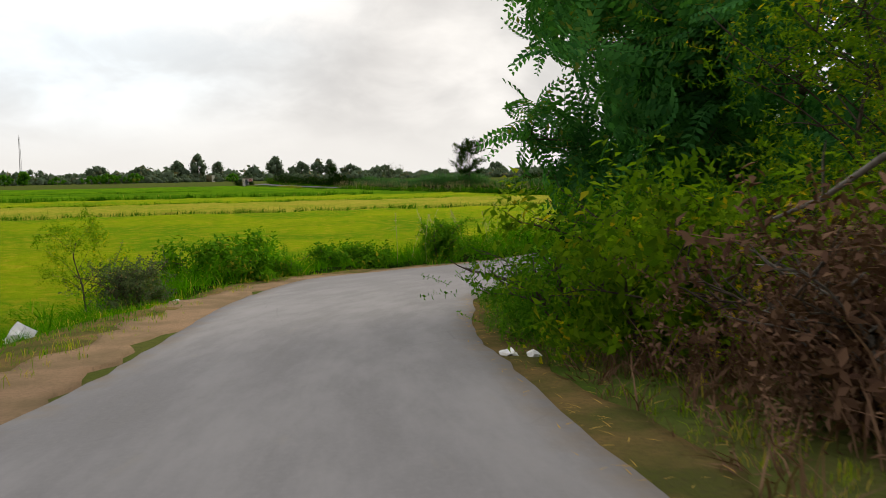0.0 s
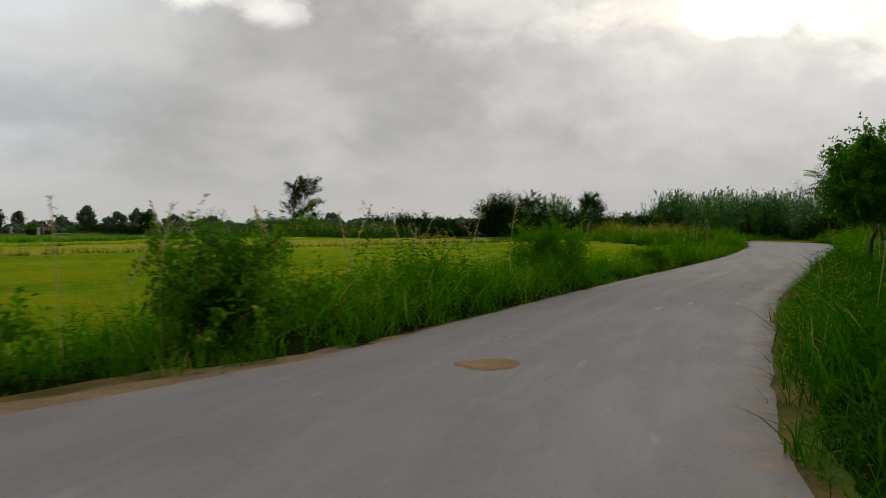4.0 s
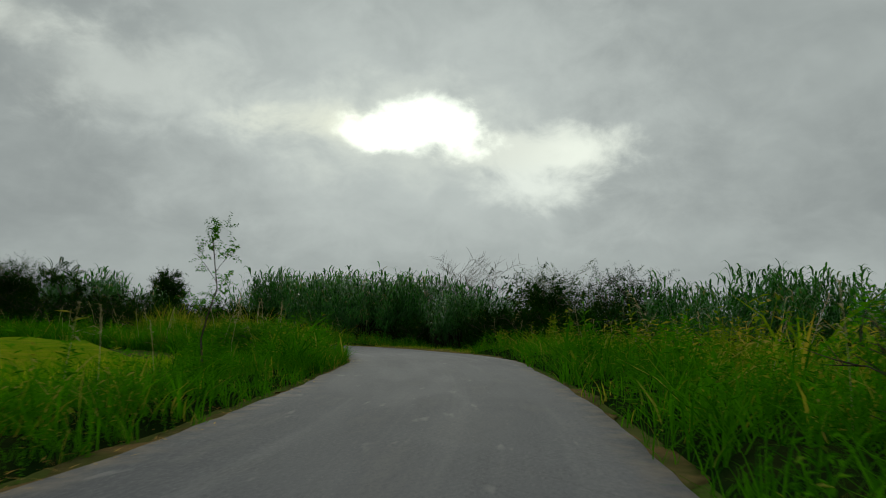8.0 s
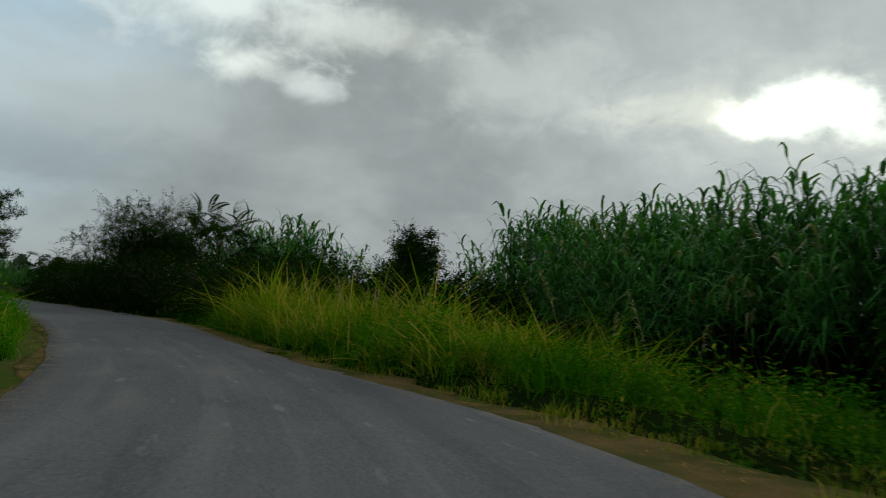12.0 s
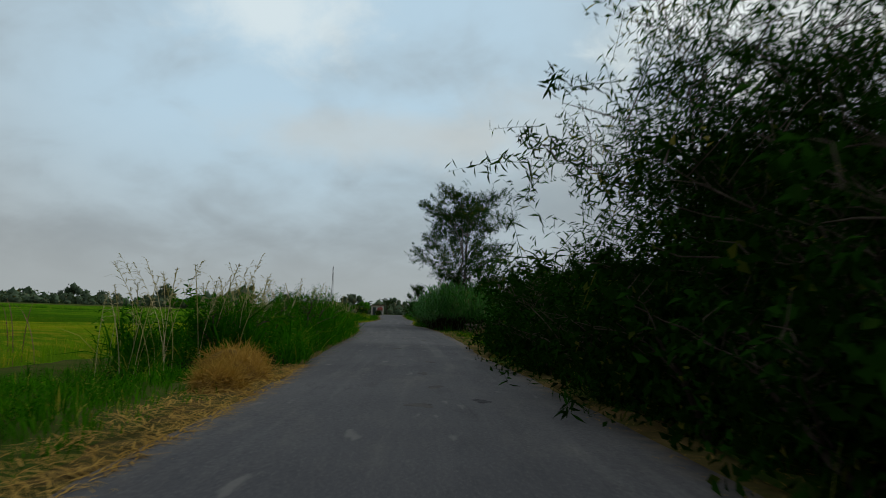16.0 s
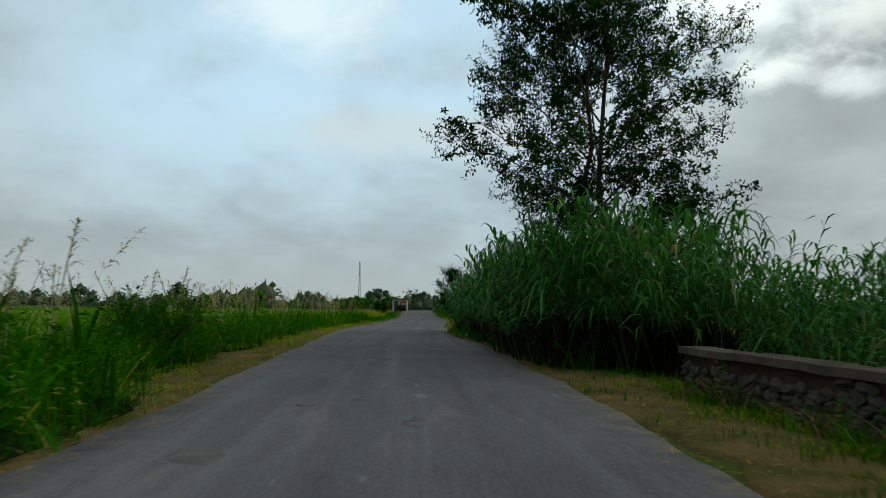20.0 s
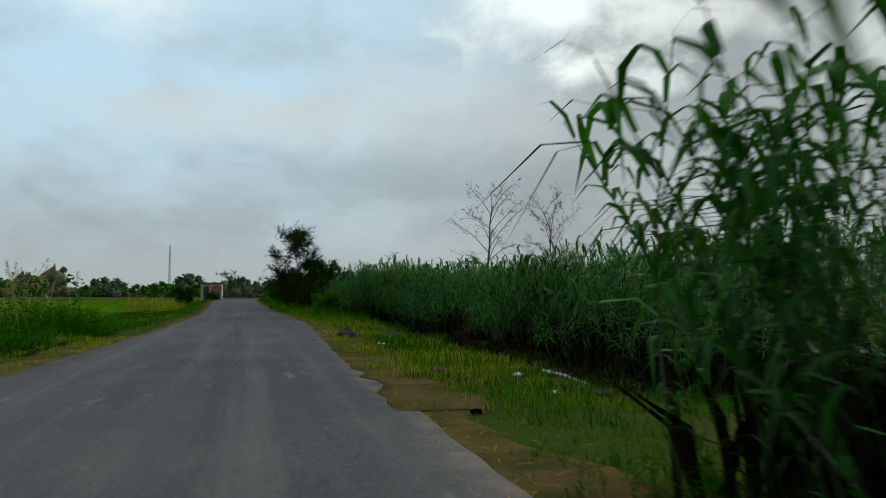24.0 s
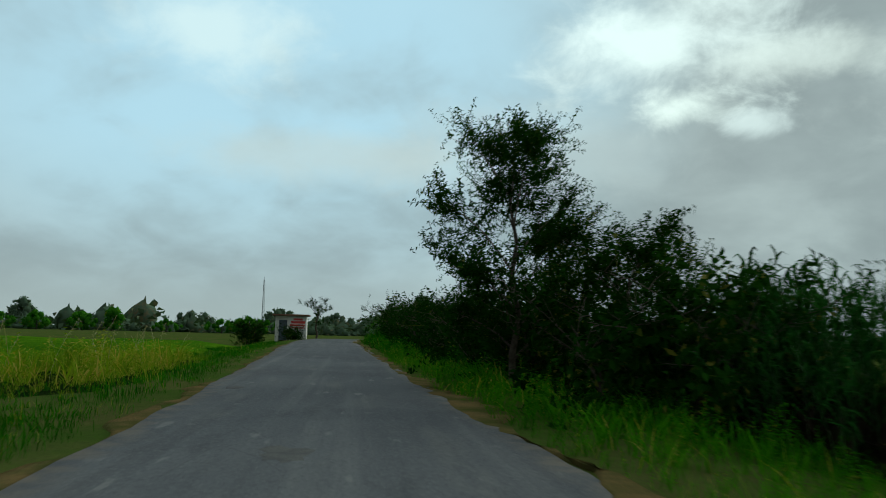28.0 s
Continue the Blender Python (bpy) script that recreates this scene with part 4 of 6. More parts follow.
def verge(name, s0, s1, off0, off1, side, density, height, mat, label, seed, protos=None, taper=0.5, plumes=0.0, plume_h=1.9, lean=0.25, category="grass", patchy=0.0, mat_share=0.22, dz=-0.03):
    """Grass beside the road, from off0 to off1 metres outside the asphalt, over a dark mat that stands for shade."""
    r = np.random.default_rng(seed)
    n = int((s1 - s0) * (off1 - off0) * density * (0.65 if protos is TURF else 0.72))
    s, f = r.uniform(s0, s1, n), r.uniform(0, 1, n) ** 0.85
    off = off0 + (off1 - off0) * f
    wave = 0.88 + 0.20 * np.sin(s * 0.55 + seed) * np.sin(s * 0.21 + 2 * seed) + 0.12 * np.sin(s * 1.7 + seed * 3)
    lat = np.where(side < 0, left_edge(s) - off, right_edge(s) + off)
    x, y = at(s, lat)
    P = np.stack([x, y, ground_z(x, y) + dz], 1)
    wave *= 1 + 0.28 * np.sin(x * 2.3 + np.sin(y * 1.7)) * np.sin(y * 2.6 + seed)
    if patchy:
        wave *= np.where(np.sin(x * 1.9 + 1.3 * np.sin(y * 1.1 + seed)) * np.sin(y * 1.6 + 0.9 * np.sin(x * 2.7)) > patchy * 2 - 1, 1.0, 0.3)
    ends = np.clip(np.minimum(s - s0, s1 - s) / 2.5, 0.35, 1)
    h = height * wave * ends * (taper + (1 - taper) * np.clip(off - off0, 0, 0.8) / 0.8) * r.uniform(0.65, 1.15, n)
    v = scattered(protos or TUFT_MIX, P, r.uniform(0, 6.28, n), h, r.uniform(0, lean, n), r.uniform(0, 6.28, n))
    ob = thing(name, mesh_of(name, *v, mat), label, category, "stuff")
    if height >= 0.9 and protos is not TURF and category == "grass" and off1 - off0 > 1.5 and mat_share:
        # low lumpy sheet below the blades, shade put into its colour
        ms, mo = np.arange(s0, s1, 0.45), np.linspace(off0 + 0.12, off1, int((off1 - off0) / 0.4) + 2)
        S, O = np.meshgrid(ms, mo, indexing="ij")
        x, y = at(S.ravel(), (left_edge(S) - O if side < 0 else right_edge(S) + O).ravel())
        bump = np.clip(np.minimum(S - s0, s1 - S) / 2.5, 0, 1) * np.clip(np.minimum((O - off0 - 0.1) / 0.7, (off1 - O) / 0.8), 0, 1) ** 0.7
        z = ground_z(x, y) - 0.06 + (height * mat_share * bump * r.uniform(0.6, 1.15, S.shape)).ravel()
        me = mesh_of("shade_fill", np.stack([x, y, z], 1), grid_quads(*S.shape), M_SHADE_MAT, True)
        tagged(part_mesh("shade_fill", me, ob, "dark mat standing for shade under the grass"), kind="stuff")
    if plumes:
        m = int((s1 - s0) * plumes)
        s, off = r.uniform(s0, s1, m), r.uniform(min(off0 + 1.2, off1 - 0.5), off1, m)
        lat = np.where(side < 0, left_edge(s) - off, right_edge(s) + off)
        x, y = at(s, lat)
        P = np.stack([x, y, ground_z(x, y)], 1)
        v = scattered(PLUMES, P, r.uniform(0, 6.28, m), plume_h * r.uniform(0.7, 1.2, m), r.uniform(0, 0.2, m), r.uniform(0, 6.28, m))
        thing("seeding_stalks", mesh_of("seeding_stalks", *v, M_PLUME), "thin pale seed heads above the grass", "grass", "stuff")
    return ob


# descent and first bend
verge("low_grass", -10, 32, 0.75, 6.0, -1, 30, 0.7, M_GRASS, "short patchy grass on the bank", 31, TURF)
verge("verge_weeds", 17, 40, 1.4, 5.0, -1, 13, 1.35, M_GRASS, "green weeds below the outside of the bend", 32)
verge("verge_weeds", 31, 50, 0.08, 3.4, -1, 24, 1.5, M_GRASS, "tall green grass close to the asphalt", 33, plumes=1.6, plume_h=2.1)
verge("verge_weeds", 48, 98, 0.08, 2.8, -1, 20, 1.1, M_GRASS, "tall bright green grass between road and rice", 34, plumes=0.3)
verge("verge_weeds", 78, 106, 0.08, 4.5, -1, 10, 1.45, M_GRASS, "tall yellow-green grass inside the bend", 35, plumes=0.4)
verge("verge_weeds", 12, 40, 2.6, 7.8, -1, 12, 1.0, M_GRASS, "green weeds between the bank and the rice", 90)
verge("dead_undergrowth", -4, 9.5, 0.45, 3.2, 1, 22, 0.85, M_DEAD, "brown dead stalks and brambles", 30, lean=0.9, category="undergrowth")
verge("verge_weeds", 7.5, 24, 0.15, 2.4, 1, 24, 0.85, M_LEAF_LIGHT, "feathery green weeds under the trees", 36, TUFT_WEED, lean=0.5, mat_share=0)
verge("low_grass", -5, 12, 0.45, 1.3, 1, 22, 0.8, M_GRASS_YELLOW, "thin yellowing grass at the edge", 29, TURF)
verge("verge_weeds", 62, 100, 4.6, 9.8, 1, 5, 1.3, M_LUSH, "rank weeds before the reeds", 58)
verge("verge_weeds", 25, 62, 0.08, 4.0, 1, 19, 1.15, M_LUSH, "dense dark green weeds beside the road", 37, plumes=0.5, plume_h=1.6)
verge("verge_weeds", 58, 94, 0.08, 4.6, 1, 12, 1.4, M_GRASS, "rank green grass with yellow tops", 38, plumes=0.8, plume_h=1.7)
verge("seeding_grass", 70, 96, 2.2, 7.5, 1, 9, 1.9, M_GRASS_YELLOW, "yellowish seeding grass", 39, plumes=1.2, plume_h=1.9)
# second bend
verge("low_grass", 90, 118, 0.8, 6.0, 1, 17, 0.9, M_GRASS, "low sparse grass outside the bend", 40, TURF)
verge("verge_weeds", 98, 112, 3.2, 6.0, 1, 8, 0.8, M_LUSH, "dark green weeds at the foot of the reeds", 53)
verge("verge_weeds", 104, 128, 0.35, 4.0, 1, 8, 1.3, M_GRASS, "green grass among taller yellow stems", 57)
verge("verge_weeds", 107, 128, 0.4, 3.4, 1, 20, 1.2, M_LEAF_LIGHT, "leafy green weeds under the seeding grass", 67, TUFT_WEED)
verge("verge_weeds", 109, 134, 4.0, 9.5, 1, 7, 1.7, M_LUSH, "rank green weeds before the reeds", 92)
verge("seeding_grass", 107, 127, 0.8, 5.0, 1, 11, 2.4, M_GRASS_YELLOW, "leaning yellow-green grass with seed heads", 41, TUFT_ARCH, taper=0.6, plumes=1.2, plume_h=1.9, lean=0.5)
verge("verge_weeds", 102, 130, 0.5, 4.6, -1, 14, 1.5, M_GRASS, "tall bright green grass", 42, plumes=1.0, plume_h=1.9)
# long straight
verge("low_grass", 126, 152, 0.5, 5.5, -1, 16, 1.2, M_GRASS, "low grass between straight road and paddy", 43, TURF)
verge("verge_weeds", 128, 150, 0.9, 6.4, -1, 11, 0.6, M_LUSH, "green weeds at the paddy's edge", 54)
verge("verge_weeds", 149, 187, 0.08, 4.4, -1, 17, 1.6, M_LUSH, "wall of tall green grass along the straight", 44, plumes=5.0, plume_h=2.1, lean=0.5)
verge("verge_weeds", 184, 206, 1.3, 5.2, -1, 16, 1.45, M_LUSH, "tall green grass set back from the asphalt", 93, plumes=4.0, plume_h=2.0, lean=0.5)
verge("low_grass", 183, 240, 0.0, 1.8, -1, 24, 0.7, M_GRASS_YELLOW, "dry straw-coloured turf beside the asphalt", 94, TURF, dz=0.02, taper=0.9, patchy=0.5)
verge("verge_weeds", 203, 246, 1.1, 5.2, -1, 12, 1.45, M_LUSH, "tall yellow-green grass along the straight", 45, plumes=4.0, plume_h=2.1)
verge("low_grass", 236, 330, 0.4, 6.0, -1, 18, 1.0, M_LUSH, "low green grass and dry tufts", 46, TURF)
verge("verge_weeds", 276, 296, 2.0, 6.0, -1, 9, 1.2, M_GRASS_YELLOW, "clump of yellow-green grass", 47, plumes=1.2, plume_h=1.6)
verge("low_grass", 118, 226, 0.4, 2.2, 1, 11, 0.9, M_LUSH, "sparse grass along the edge", 48, TURF)
verge("low_grass", 222, 246, 0.1, 1.6, 1, 22, 0.6, M_GRASS_YELLOW, "dry yellow tufts on the verge", 70, TURF)
verge("low_grass", 164, 192, 0.3, 2.6, 1, 26, 0.8, M_GRASS_YELLOW, "dry yellow grass before the parapet", 55, TURF)
verge("verge_weeds", 166, 190, 1.15, 1.9, 1, 16, 0.65, M_GRASS, "grass tufts at the foot of the parapet", 56)
verge("low_grass", 222, 258, 0.5, 6.0, 1, 26, 0.9, M_GRASS, "short green grass and clover on open ground", 49, TURF)
verge("verge_weeds", 246, 300, 0.1, 3.0, 1, 17, 0.75, M_GRASS, "fresh green grass at the edge", 50)
verge("verge_weeds", 296, 345, 0.5, 4.0, 1, 8, 1.2, M_LUSH, "rank green verge further along", 51)
verge("verge_weeds", 122, 166, 0.55, 3.2, 1, 12, 0.9, M_LUSH, "dark green weeds before the bushes", 52)
verge("verge_weeds", 189, 222, 0.05, 1.6, 1, 16, 0.85, M_LUSH, "dark green weeds at the foot of the reeds", 95)
verge("verge_weeds", 154, 173, 0.6, 2.7, 1, 15, 0.9, M_LUSH, "dark weeds at the foot of the bushes", 91)
verge("low_grass", 224, 264, -0.1, 3.2, 1, 34, 0.95, M_GRASS_YELLOW, "patchy straw-coloured turf on the verge", 85, TURF, dz=0.03, taper=0.95, patchy=0.5)
verge("low_grass", 224, 264, 0.5, 4.5, 1, 24, 0.9, M_LUSH, "patches of green turf on the verge", 86, TURF, dz=0.03, taper=0.95, patchy=0.45)
verge("low_grass", 90, 116, 0.1, 3.2, 1, 34, 0.75, M_GRASS_YELLOW, "short straw-coloured turf outside the bend", 87, TURF, dz=0.03, taper=0.95, patchy=0.35)
verge("low_grass", 164, 194, 0.0, 2.4, 1, 24, 0.6, M_LUSH, "patches of short green turf before the parapet", 88, TURF, dz=0.03, taper=0.95, patchy=0.5)
verge("low_grass", -8, 30, 0.5, 4.5, -1, 22, 0.6, M_GRASS_YELLOW, "thin patchy turf on the trodden bank", 89, TURF, dz=0.03, taper=0.95, patchy=0.5)


verge("dead_undergrowth", 165, 189, 1.3, 2.2, 1, 11, 1.15, M_DEAD, "dry brown stalks hanging over the parapet's foot", 59, lean=0.45, category="undergrowth")
verge("verge_weeds", 168, 190, 1.35, 2.2, 1, 14, 0.95, M_LUSH, "dark weeds growing over the parapet", 60, lean=0.5)
# dead stalks; their darkness stands for shade beneath the overhanging reeds
verge("dead_undergrowth", 225, 243, 3.3, 5.2, 1, 20, 0.62, M_SHADE_THATCH, "dead stalks coloured dark for the shade under the reeds", 64, lean=0.9, category="undergrowth")
verge("verge_weeds", 90, 101, 3.8, 7.5, 1, 10, 1.5, M_LUSH, "dark rank weeds below the bushes", 65)


verge("verge_weeds", 101, 113, 0.8, 5.0, 1, 12, 1.0, M_LEAF_LIGHT, "dark leafy weeds outside the bend", 68, TUFT_WEED)
verge("verge_weeds", 100, 110, 1.6, 5.5, 1, 9, 1.0, M_LUSH, "rank dark grass at the foot of the reeds", 69)


def rice_edge(s0, s1, off0, off1, side, density, seed, mat):
    r = np.random.default_rng(seed)
    n = int((s1 - s0) * (off1 - off0) * density)
    s, off = r.uniform(s0, s1, n), r.uniform(off0, off1, n)
    lat = np.where(side < 0, left_edge(s) - off, right_edge(s) + off)
    x, y = at(s, lat)
    P = np.stack([x, y, ground_z(x, y) + 0.08], 1)
    v = scattered(TUFT_RICE, P, r.uniform(0, 6.28, n), r.uniform(0.8, 1.15, n))
    thing("rice_plants", mesh_of("rice_plants", *v, mat), "upright rice plants at the paddy's edge", "rice", "stuff")


rice_edge(20, 90, 4.4, 15, -1, 6, 61, M_RICE_BLADE)
rice_edge(36, 80, 5.2, 12, 1, 5, 62, M_RICE_BLADE)
rice_edge(120, 165, 6.5, 14, -1, 5, 63, M_RICE_BLADE)


# ---- reeds ----
def reed_stand(name, s0, s1, lat0, lat1, n, height, label, seed, low=0.6, mat=None):
    """A thicket of giant reeds: stems and leaves as two parts, lower at its rim."""
    global rng
    r = np.random.default_rng(seed)
    u, w = r.uniform(-1, 1, n), r.uniform(-1, 1, n)
    k = np.abs(u) ** 3 + w ** 4 < 1
    u, w = u[k], w[k]
    s, lat = (s0 + s1) / 2 + u * (s1 - s0) / 2, (lat0 + lat1) / 2 + w * (lat1 - lat0) / 2
    x, y = at(s, lat)
    z = ground_z(x, y)
    cx, cy = x.mean(), y.mean()
    base = np.array([cx, cy, z.min()])
    P = np.stack([x, y, z - 0.05], 1) - base
    rim = np.clip(np.maximum(np.abs(u) ** 1.5, np.abs(w)), 0, 1) ** 4
    h = height * (1 - (1 - low) * rim) * (0.90 + 0.07 * np.sin(s * 0.9 + seed) + 0.06 * np.sin(x * 1.9 + seed) * np.sin(y * 2.1)) * r.uniform(0.80, 1.10, len(u)) * np.where(r.uniform(0, 1, len(u)) < 0.35 * rim, 0.55, 1.0)
    out = np.arctan2(y - cy, x - cx) + r.normal(0, 0.7, len(u))
    yaw, tilt = r.uniform(0, 6.28, len(u)), r.uniform(0, 0.10, len(u)) + 0.45 * rim
    root = holder(name, base, label, "reeds")
    rng = np.random.default_rng(seed)
    kinds = CANES_TALL if height > 3.3 else CANES
    stems = scattered([c[0] for c in kinds], P, yaw, h, tilt, out)
    rng = np.random.default_rng(seed)
    leaves = scattered([c[1] for c in kinds], P, yaw, h, tilt, out)
    top = P + np.stack([np.cos(out) * np.sin(tilt) * h * 0.7, np.sin(out) * np.sin(tilt) * h * 0.7, h * np.cos(tilt) * r.uniform(0.45, 0.93, len(u))], 1)
    spray = scattered(SPRAY, top, yaw, np.minimum(h, 3.6) * r.uniform(0.8, 1.25, len(u)))
    leaves = join([leaves, spray])
    # blades added inside the stand to block light, coloured as its shade
    dead = scattered(TUFT_SHADE, P * np.array([0.93, 0.93, 1.0]), yaw, h * 0.55)
    tagged(part_mesh("shade_fill", mesh_of("shade_fill", *dead, M_SHADE_THATCH), root, "dark fill of blades standing for shade among the stems"), kind="stuff")
    tagged(part_mesh("stem", mesh_of("stem", *stems, M_CANE), root), kind="stuff")
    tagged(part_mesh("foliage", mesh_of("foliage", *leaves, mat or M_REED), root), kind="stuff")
    return root


reed_stand("reed_thicket", 107, 119, 10.0, 20.0, 850, 5.2, "broad thicket of tall blue-green giant reeds", 71)
reed_stand("reed_thicket", 117, 128, 14.0, 22.0, 600, 5.9, "tall blue-green giant reeds at the back of a thicket", 84)
reed_stand("reed_thicket", 100.0, 104.0, 8.4, 13.0, 190, 4.0, "grey-green giant reeds beside a leafless bush", 72)
reed_stand("reed_thicket", 84, 96, 11.0, 18.0, 540, 4.1, "giant reeds behind the seeding grass", 73)
reed_stand("reed_thicket", 66, 85, 12.5, 18.0, 680, 3.7, "lower stretch of giant reeds behind a paddy", 74)
reed_stand("reed_thicket", 136, 150, 9.0, 15.0, 330, 6.0, "bright green giant reeds behind bushes", 75)
reed_stand("reed_thicket", 190, 203, 2.4, 8.5, 450, 4.1, "arching giant reeds round the foot of a tree", 76)
reed_stand("reed_thicket", 201, 214, 2.3, 8.0, 520, 3.9, "dense wall of giant reeds close to the road", 77)
reed_stand("reed_thicket", 212, 221, 2.1, 8.5, 380, 3.6, "giant reeds where the verge opens out", 78)
reed_stand("reed_thicket", 225, 242, 6.3, 13.0, 720, 2.9, "long wall of dense green giant reeds", 79)
reed_stand("reed_thicket", 240, 258, 6.5, 14.0, 720, 3.0, "dense green giant reeds along open ground", 80)
reed_stand("reed_thicket", 252, 266, 5.0, 11.0, 800, 3.25, "dense green giant reeds behind fresh grass", 81)
# this stand carries its shade in the leaf colour
reed_stand("reed_thicket", 264, 276, 5.2, 10.5, 480, 2.8, "lower giant reeds beside a slender tree, leaves coloured as in shade", 83, mat=M_REED_SHADED)
reed_stand("reed_thicket", 170, 191, 5.5, 11.0, 1000, 2.9, "giant reeds behind a stone parapet", 82)

# ---- trees and bushes ----
column = lambda w: 0.75 + 0.3 * math.sin(math.pi * w)
# thicket on the bank beside the descent
plant("pinnate_tree", spot(17.4, 5.0), "tree with drooping dark compound leaves overhanging the bend", "tree", 101, SPRIG_FINE, M_LEAF_COOL, 8.0, 2.9, 0.15, jitter=0.08, budget=62000, per_tip=6, size=1.2, limbs=16, twigs=8, trunk_r=0.16, droop=0.5)
plant("pinnate_tree", spot(14.0, 6.2), "dark compound-leaved tree in a roadside thicket", "tree", 102, SPRIG_FINE, M_LEAF_COOL, 7.6, 2.4, 0.06, jitter=0.08, budget=46000, per_tip=6, size=1.2, limbs=14, twigs=7, trunk_r=0.14, droop=0.4)
plant("pinnate_tree", spot(21.5, 6.0), "dark compound-leaved tree behind the bend", "tree", 122, SPRIG_FINE, M_LEAF_COOL, 7.0, 2.9, 0.08, budget=26000, per_tip=5, size=1.2, limbs=12, twigs=7, trunk_r=0.14, droop=0.4)
plant("tangled_bush", spot(8.4, 6.2), "tall tangled bush with yellowing leaves", "bush", 103, SPRIG_SMALL, M_LEAF_YELLOW, 5.6, 1.7, 0.10, dense=0.1, budget=26000, per_tip=9, size=0.95, stems=5, spread=0.55, limbs=9, twigs=6)
plant("tangled_bush", spot(4.8, 5.9), "tall tangled bush with yellowing leaves", "bush", 104, SPRIG_SMALL, M_LEAF_YELLOW, 4.8, 1.6, 0.10, dense=0.1, budget=22000, per_tip=9, size=0.9, stems=5, spread=0.55, limbs=9, twigs=6, low=0.12)
plant("tangled_bush", spot(1.2, 5.9), "tangled bush with yellowing leaves and bare twigs", "bush", 123, SPRIG_SMALL, M_LEAF_YELLOW, 4.2, 1.6, 0.10, dense=0.1, budget=14000, per_tip=8, size=0.9, stems=5, spread=0.55, limbs=8, twigs=6, low=0.12)
plant("broadleaf_bush", spot(11.5, 3.6), "bright green broad-leaved bush at the foot of the thicket", "bush", 124, SPRIG, M_LEAF_LIGHT, 1.7, 1.1, 0.05, budget=12000, per_tip=6, size=0.65, stems=5, spread=0.4, limbs=7, twigs=5)
plant("broadleaf_bush", spot(8.0, 3.1), "green bush with some yellow leaves", "bush", 125, SPRIG, M_LEAF_YELLOW, 1.5, 1.2, 0.05, budget=7000, per_tip=4, size=0.8, stems=4, spread=0.5, limbs=6, twigs=5)
plant("broadleaf_bush", spot(14.5, 3.5), "low green bush overhanging the asphalt's edge", "bush", 126, SPRIG, M_LEAF_LIGHT, 1.1, 0.8, 0.05, budget=9000, per_tip=5, size=0.6, stems=4, spread=0.3, limbs=6, twigs=5)
plant("broadleaf_bush", spot(19.5, 3.4), "low green bush overhanging the asphalt's edge", "bush", 127, SPRIG, M_LEAF_LIGHT, 1.0, 0.8, 0.05, per_tip=4, size=0.65, stems=4, spread=0.3, limbs=6, twigs=5)
plant("broadleaf_bush", spot(24.5, 3.0), "dark green bush on the bank", "bush", 128, SPRIG, M_LEAF, 2.2, 1.6, 0.05, per_tip=4, size=0.9, stems=4, spread=0.5, limbs=6, twigs=5)
plant("tangled_bush", spot(4.0, 3.4), "half-dead brown bush among brambles", "bush", 129, SPRIG_SMALL, M_DEAD, 0.9, 0.9, 0.05, per_tip=3, size=1.0, stems=6, spread=0.6, limbs=6, twigs=5, bark=M_TWIG)
plant("broadleaf_bush", spot(5.2, 3.4), "half-dead brown bush over brambles", "bush", 144, SPRIG_SMALL, M_DEAD, 0.9, 0.8, 0.05, per_tip=4, size=0.7, stems=4, spread=0.5, limbs=6, twigs=5)
plant("broadleaf_bush", spot(10.0, 2.7), "feathery bright green weeds at the asphalt's edge", "bush", 149, SPRIG_SMALL, M_LEAF_LIGHT, 0.9, 0.9, 0.05, per_tip=4, size=0.8, stems=5, spread=0.5, limbs=6, twigs=5)
# outside of the first bend
plant("sapling", spot(19.0, -9.6), "thin sapling with sparse small leaves above the paddy", "tree", 130, SPRIG_SMALL, M_LEAF_YELLOW, 3.2, 1.0, 0.2, per_tip=2, size=0.9, limbs=9, twigs=5, trunk_r=0.03)
plant("grey_bush", spot(17.6, -7.0), "rounded grey-green bush on the bank", "bush", 131, SPRIG_SMALL, M_LEAF_GREY, 0.90, 0.76, 0.05, budget=5000, per_tip=4, size=0.8, dense=0.22, stems=6, spread=0.4, limbs=6, twigs=5)
plant("castor_weed", spot(22.5, -8.4), "dark green broad-leaved weeds", "bush", 132, SPRIG_BIG, M_LEAF_LIGHT, 0.94, 0.96, 0.1, per_tip=3, size=0.9, stems=5, spread=0.6, limbs=5, twigs=4)
plant("castor_weed", spot(25.5, -8.6), "dark green broad-leaved weeds", "bush", 133, SPRIG_PINNATE, M_LEAF_LIGHT, 0.86, 0.88, 0.1, per_tip=2, size=0.8, stems=5, spread=0.6, limbs=5, twigs=4)
plant("castor_weed", spot(30.0, -8.0), "dark green leafy weeds at the paddy's rim", "bush", 134, SPRIG_BIG, M_LEAF_LIGHT, 0.79, 0.88, 0.1, per_tip=3, size=0.8, stems=5, spread=0.6, limbs=5, twigs=4)
plant("castor_weed", spot(35.5, -6.6), "yellow-green leafy weeds at the paddy's rim", "bush", 135, SPRIG, M_LEAF_LIGHT, 1.08, 0.88, 0.1, per_tip=3, size=0.8, stems=5, spread=0.6, limbs=5, twigs=4)
plant("castor_weed", spot(33.0, -5.6), "tall leafy weed rising above the grass", "bush", 136, SPRIG, M_LEAF_LIGHT, 1.66, 0.72, 0.1, per_tip=3, size=0.7, stems=4, spread=0.4, limbs=6, twigs=4)
verge("verge_weeds", 6, 21, 1.6, 6.5, -1, 9, 0.55, M_GRASS, "olive weeds on the bank", 66)
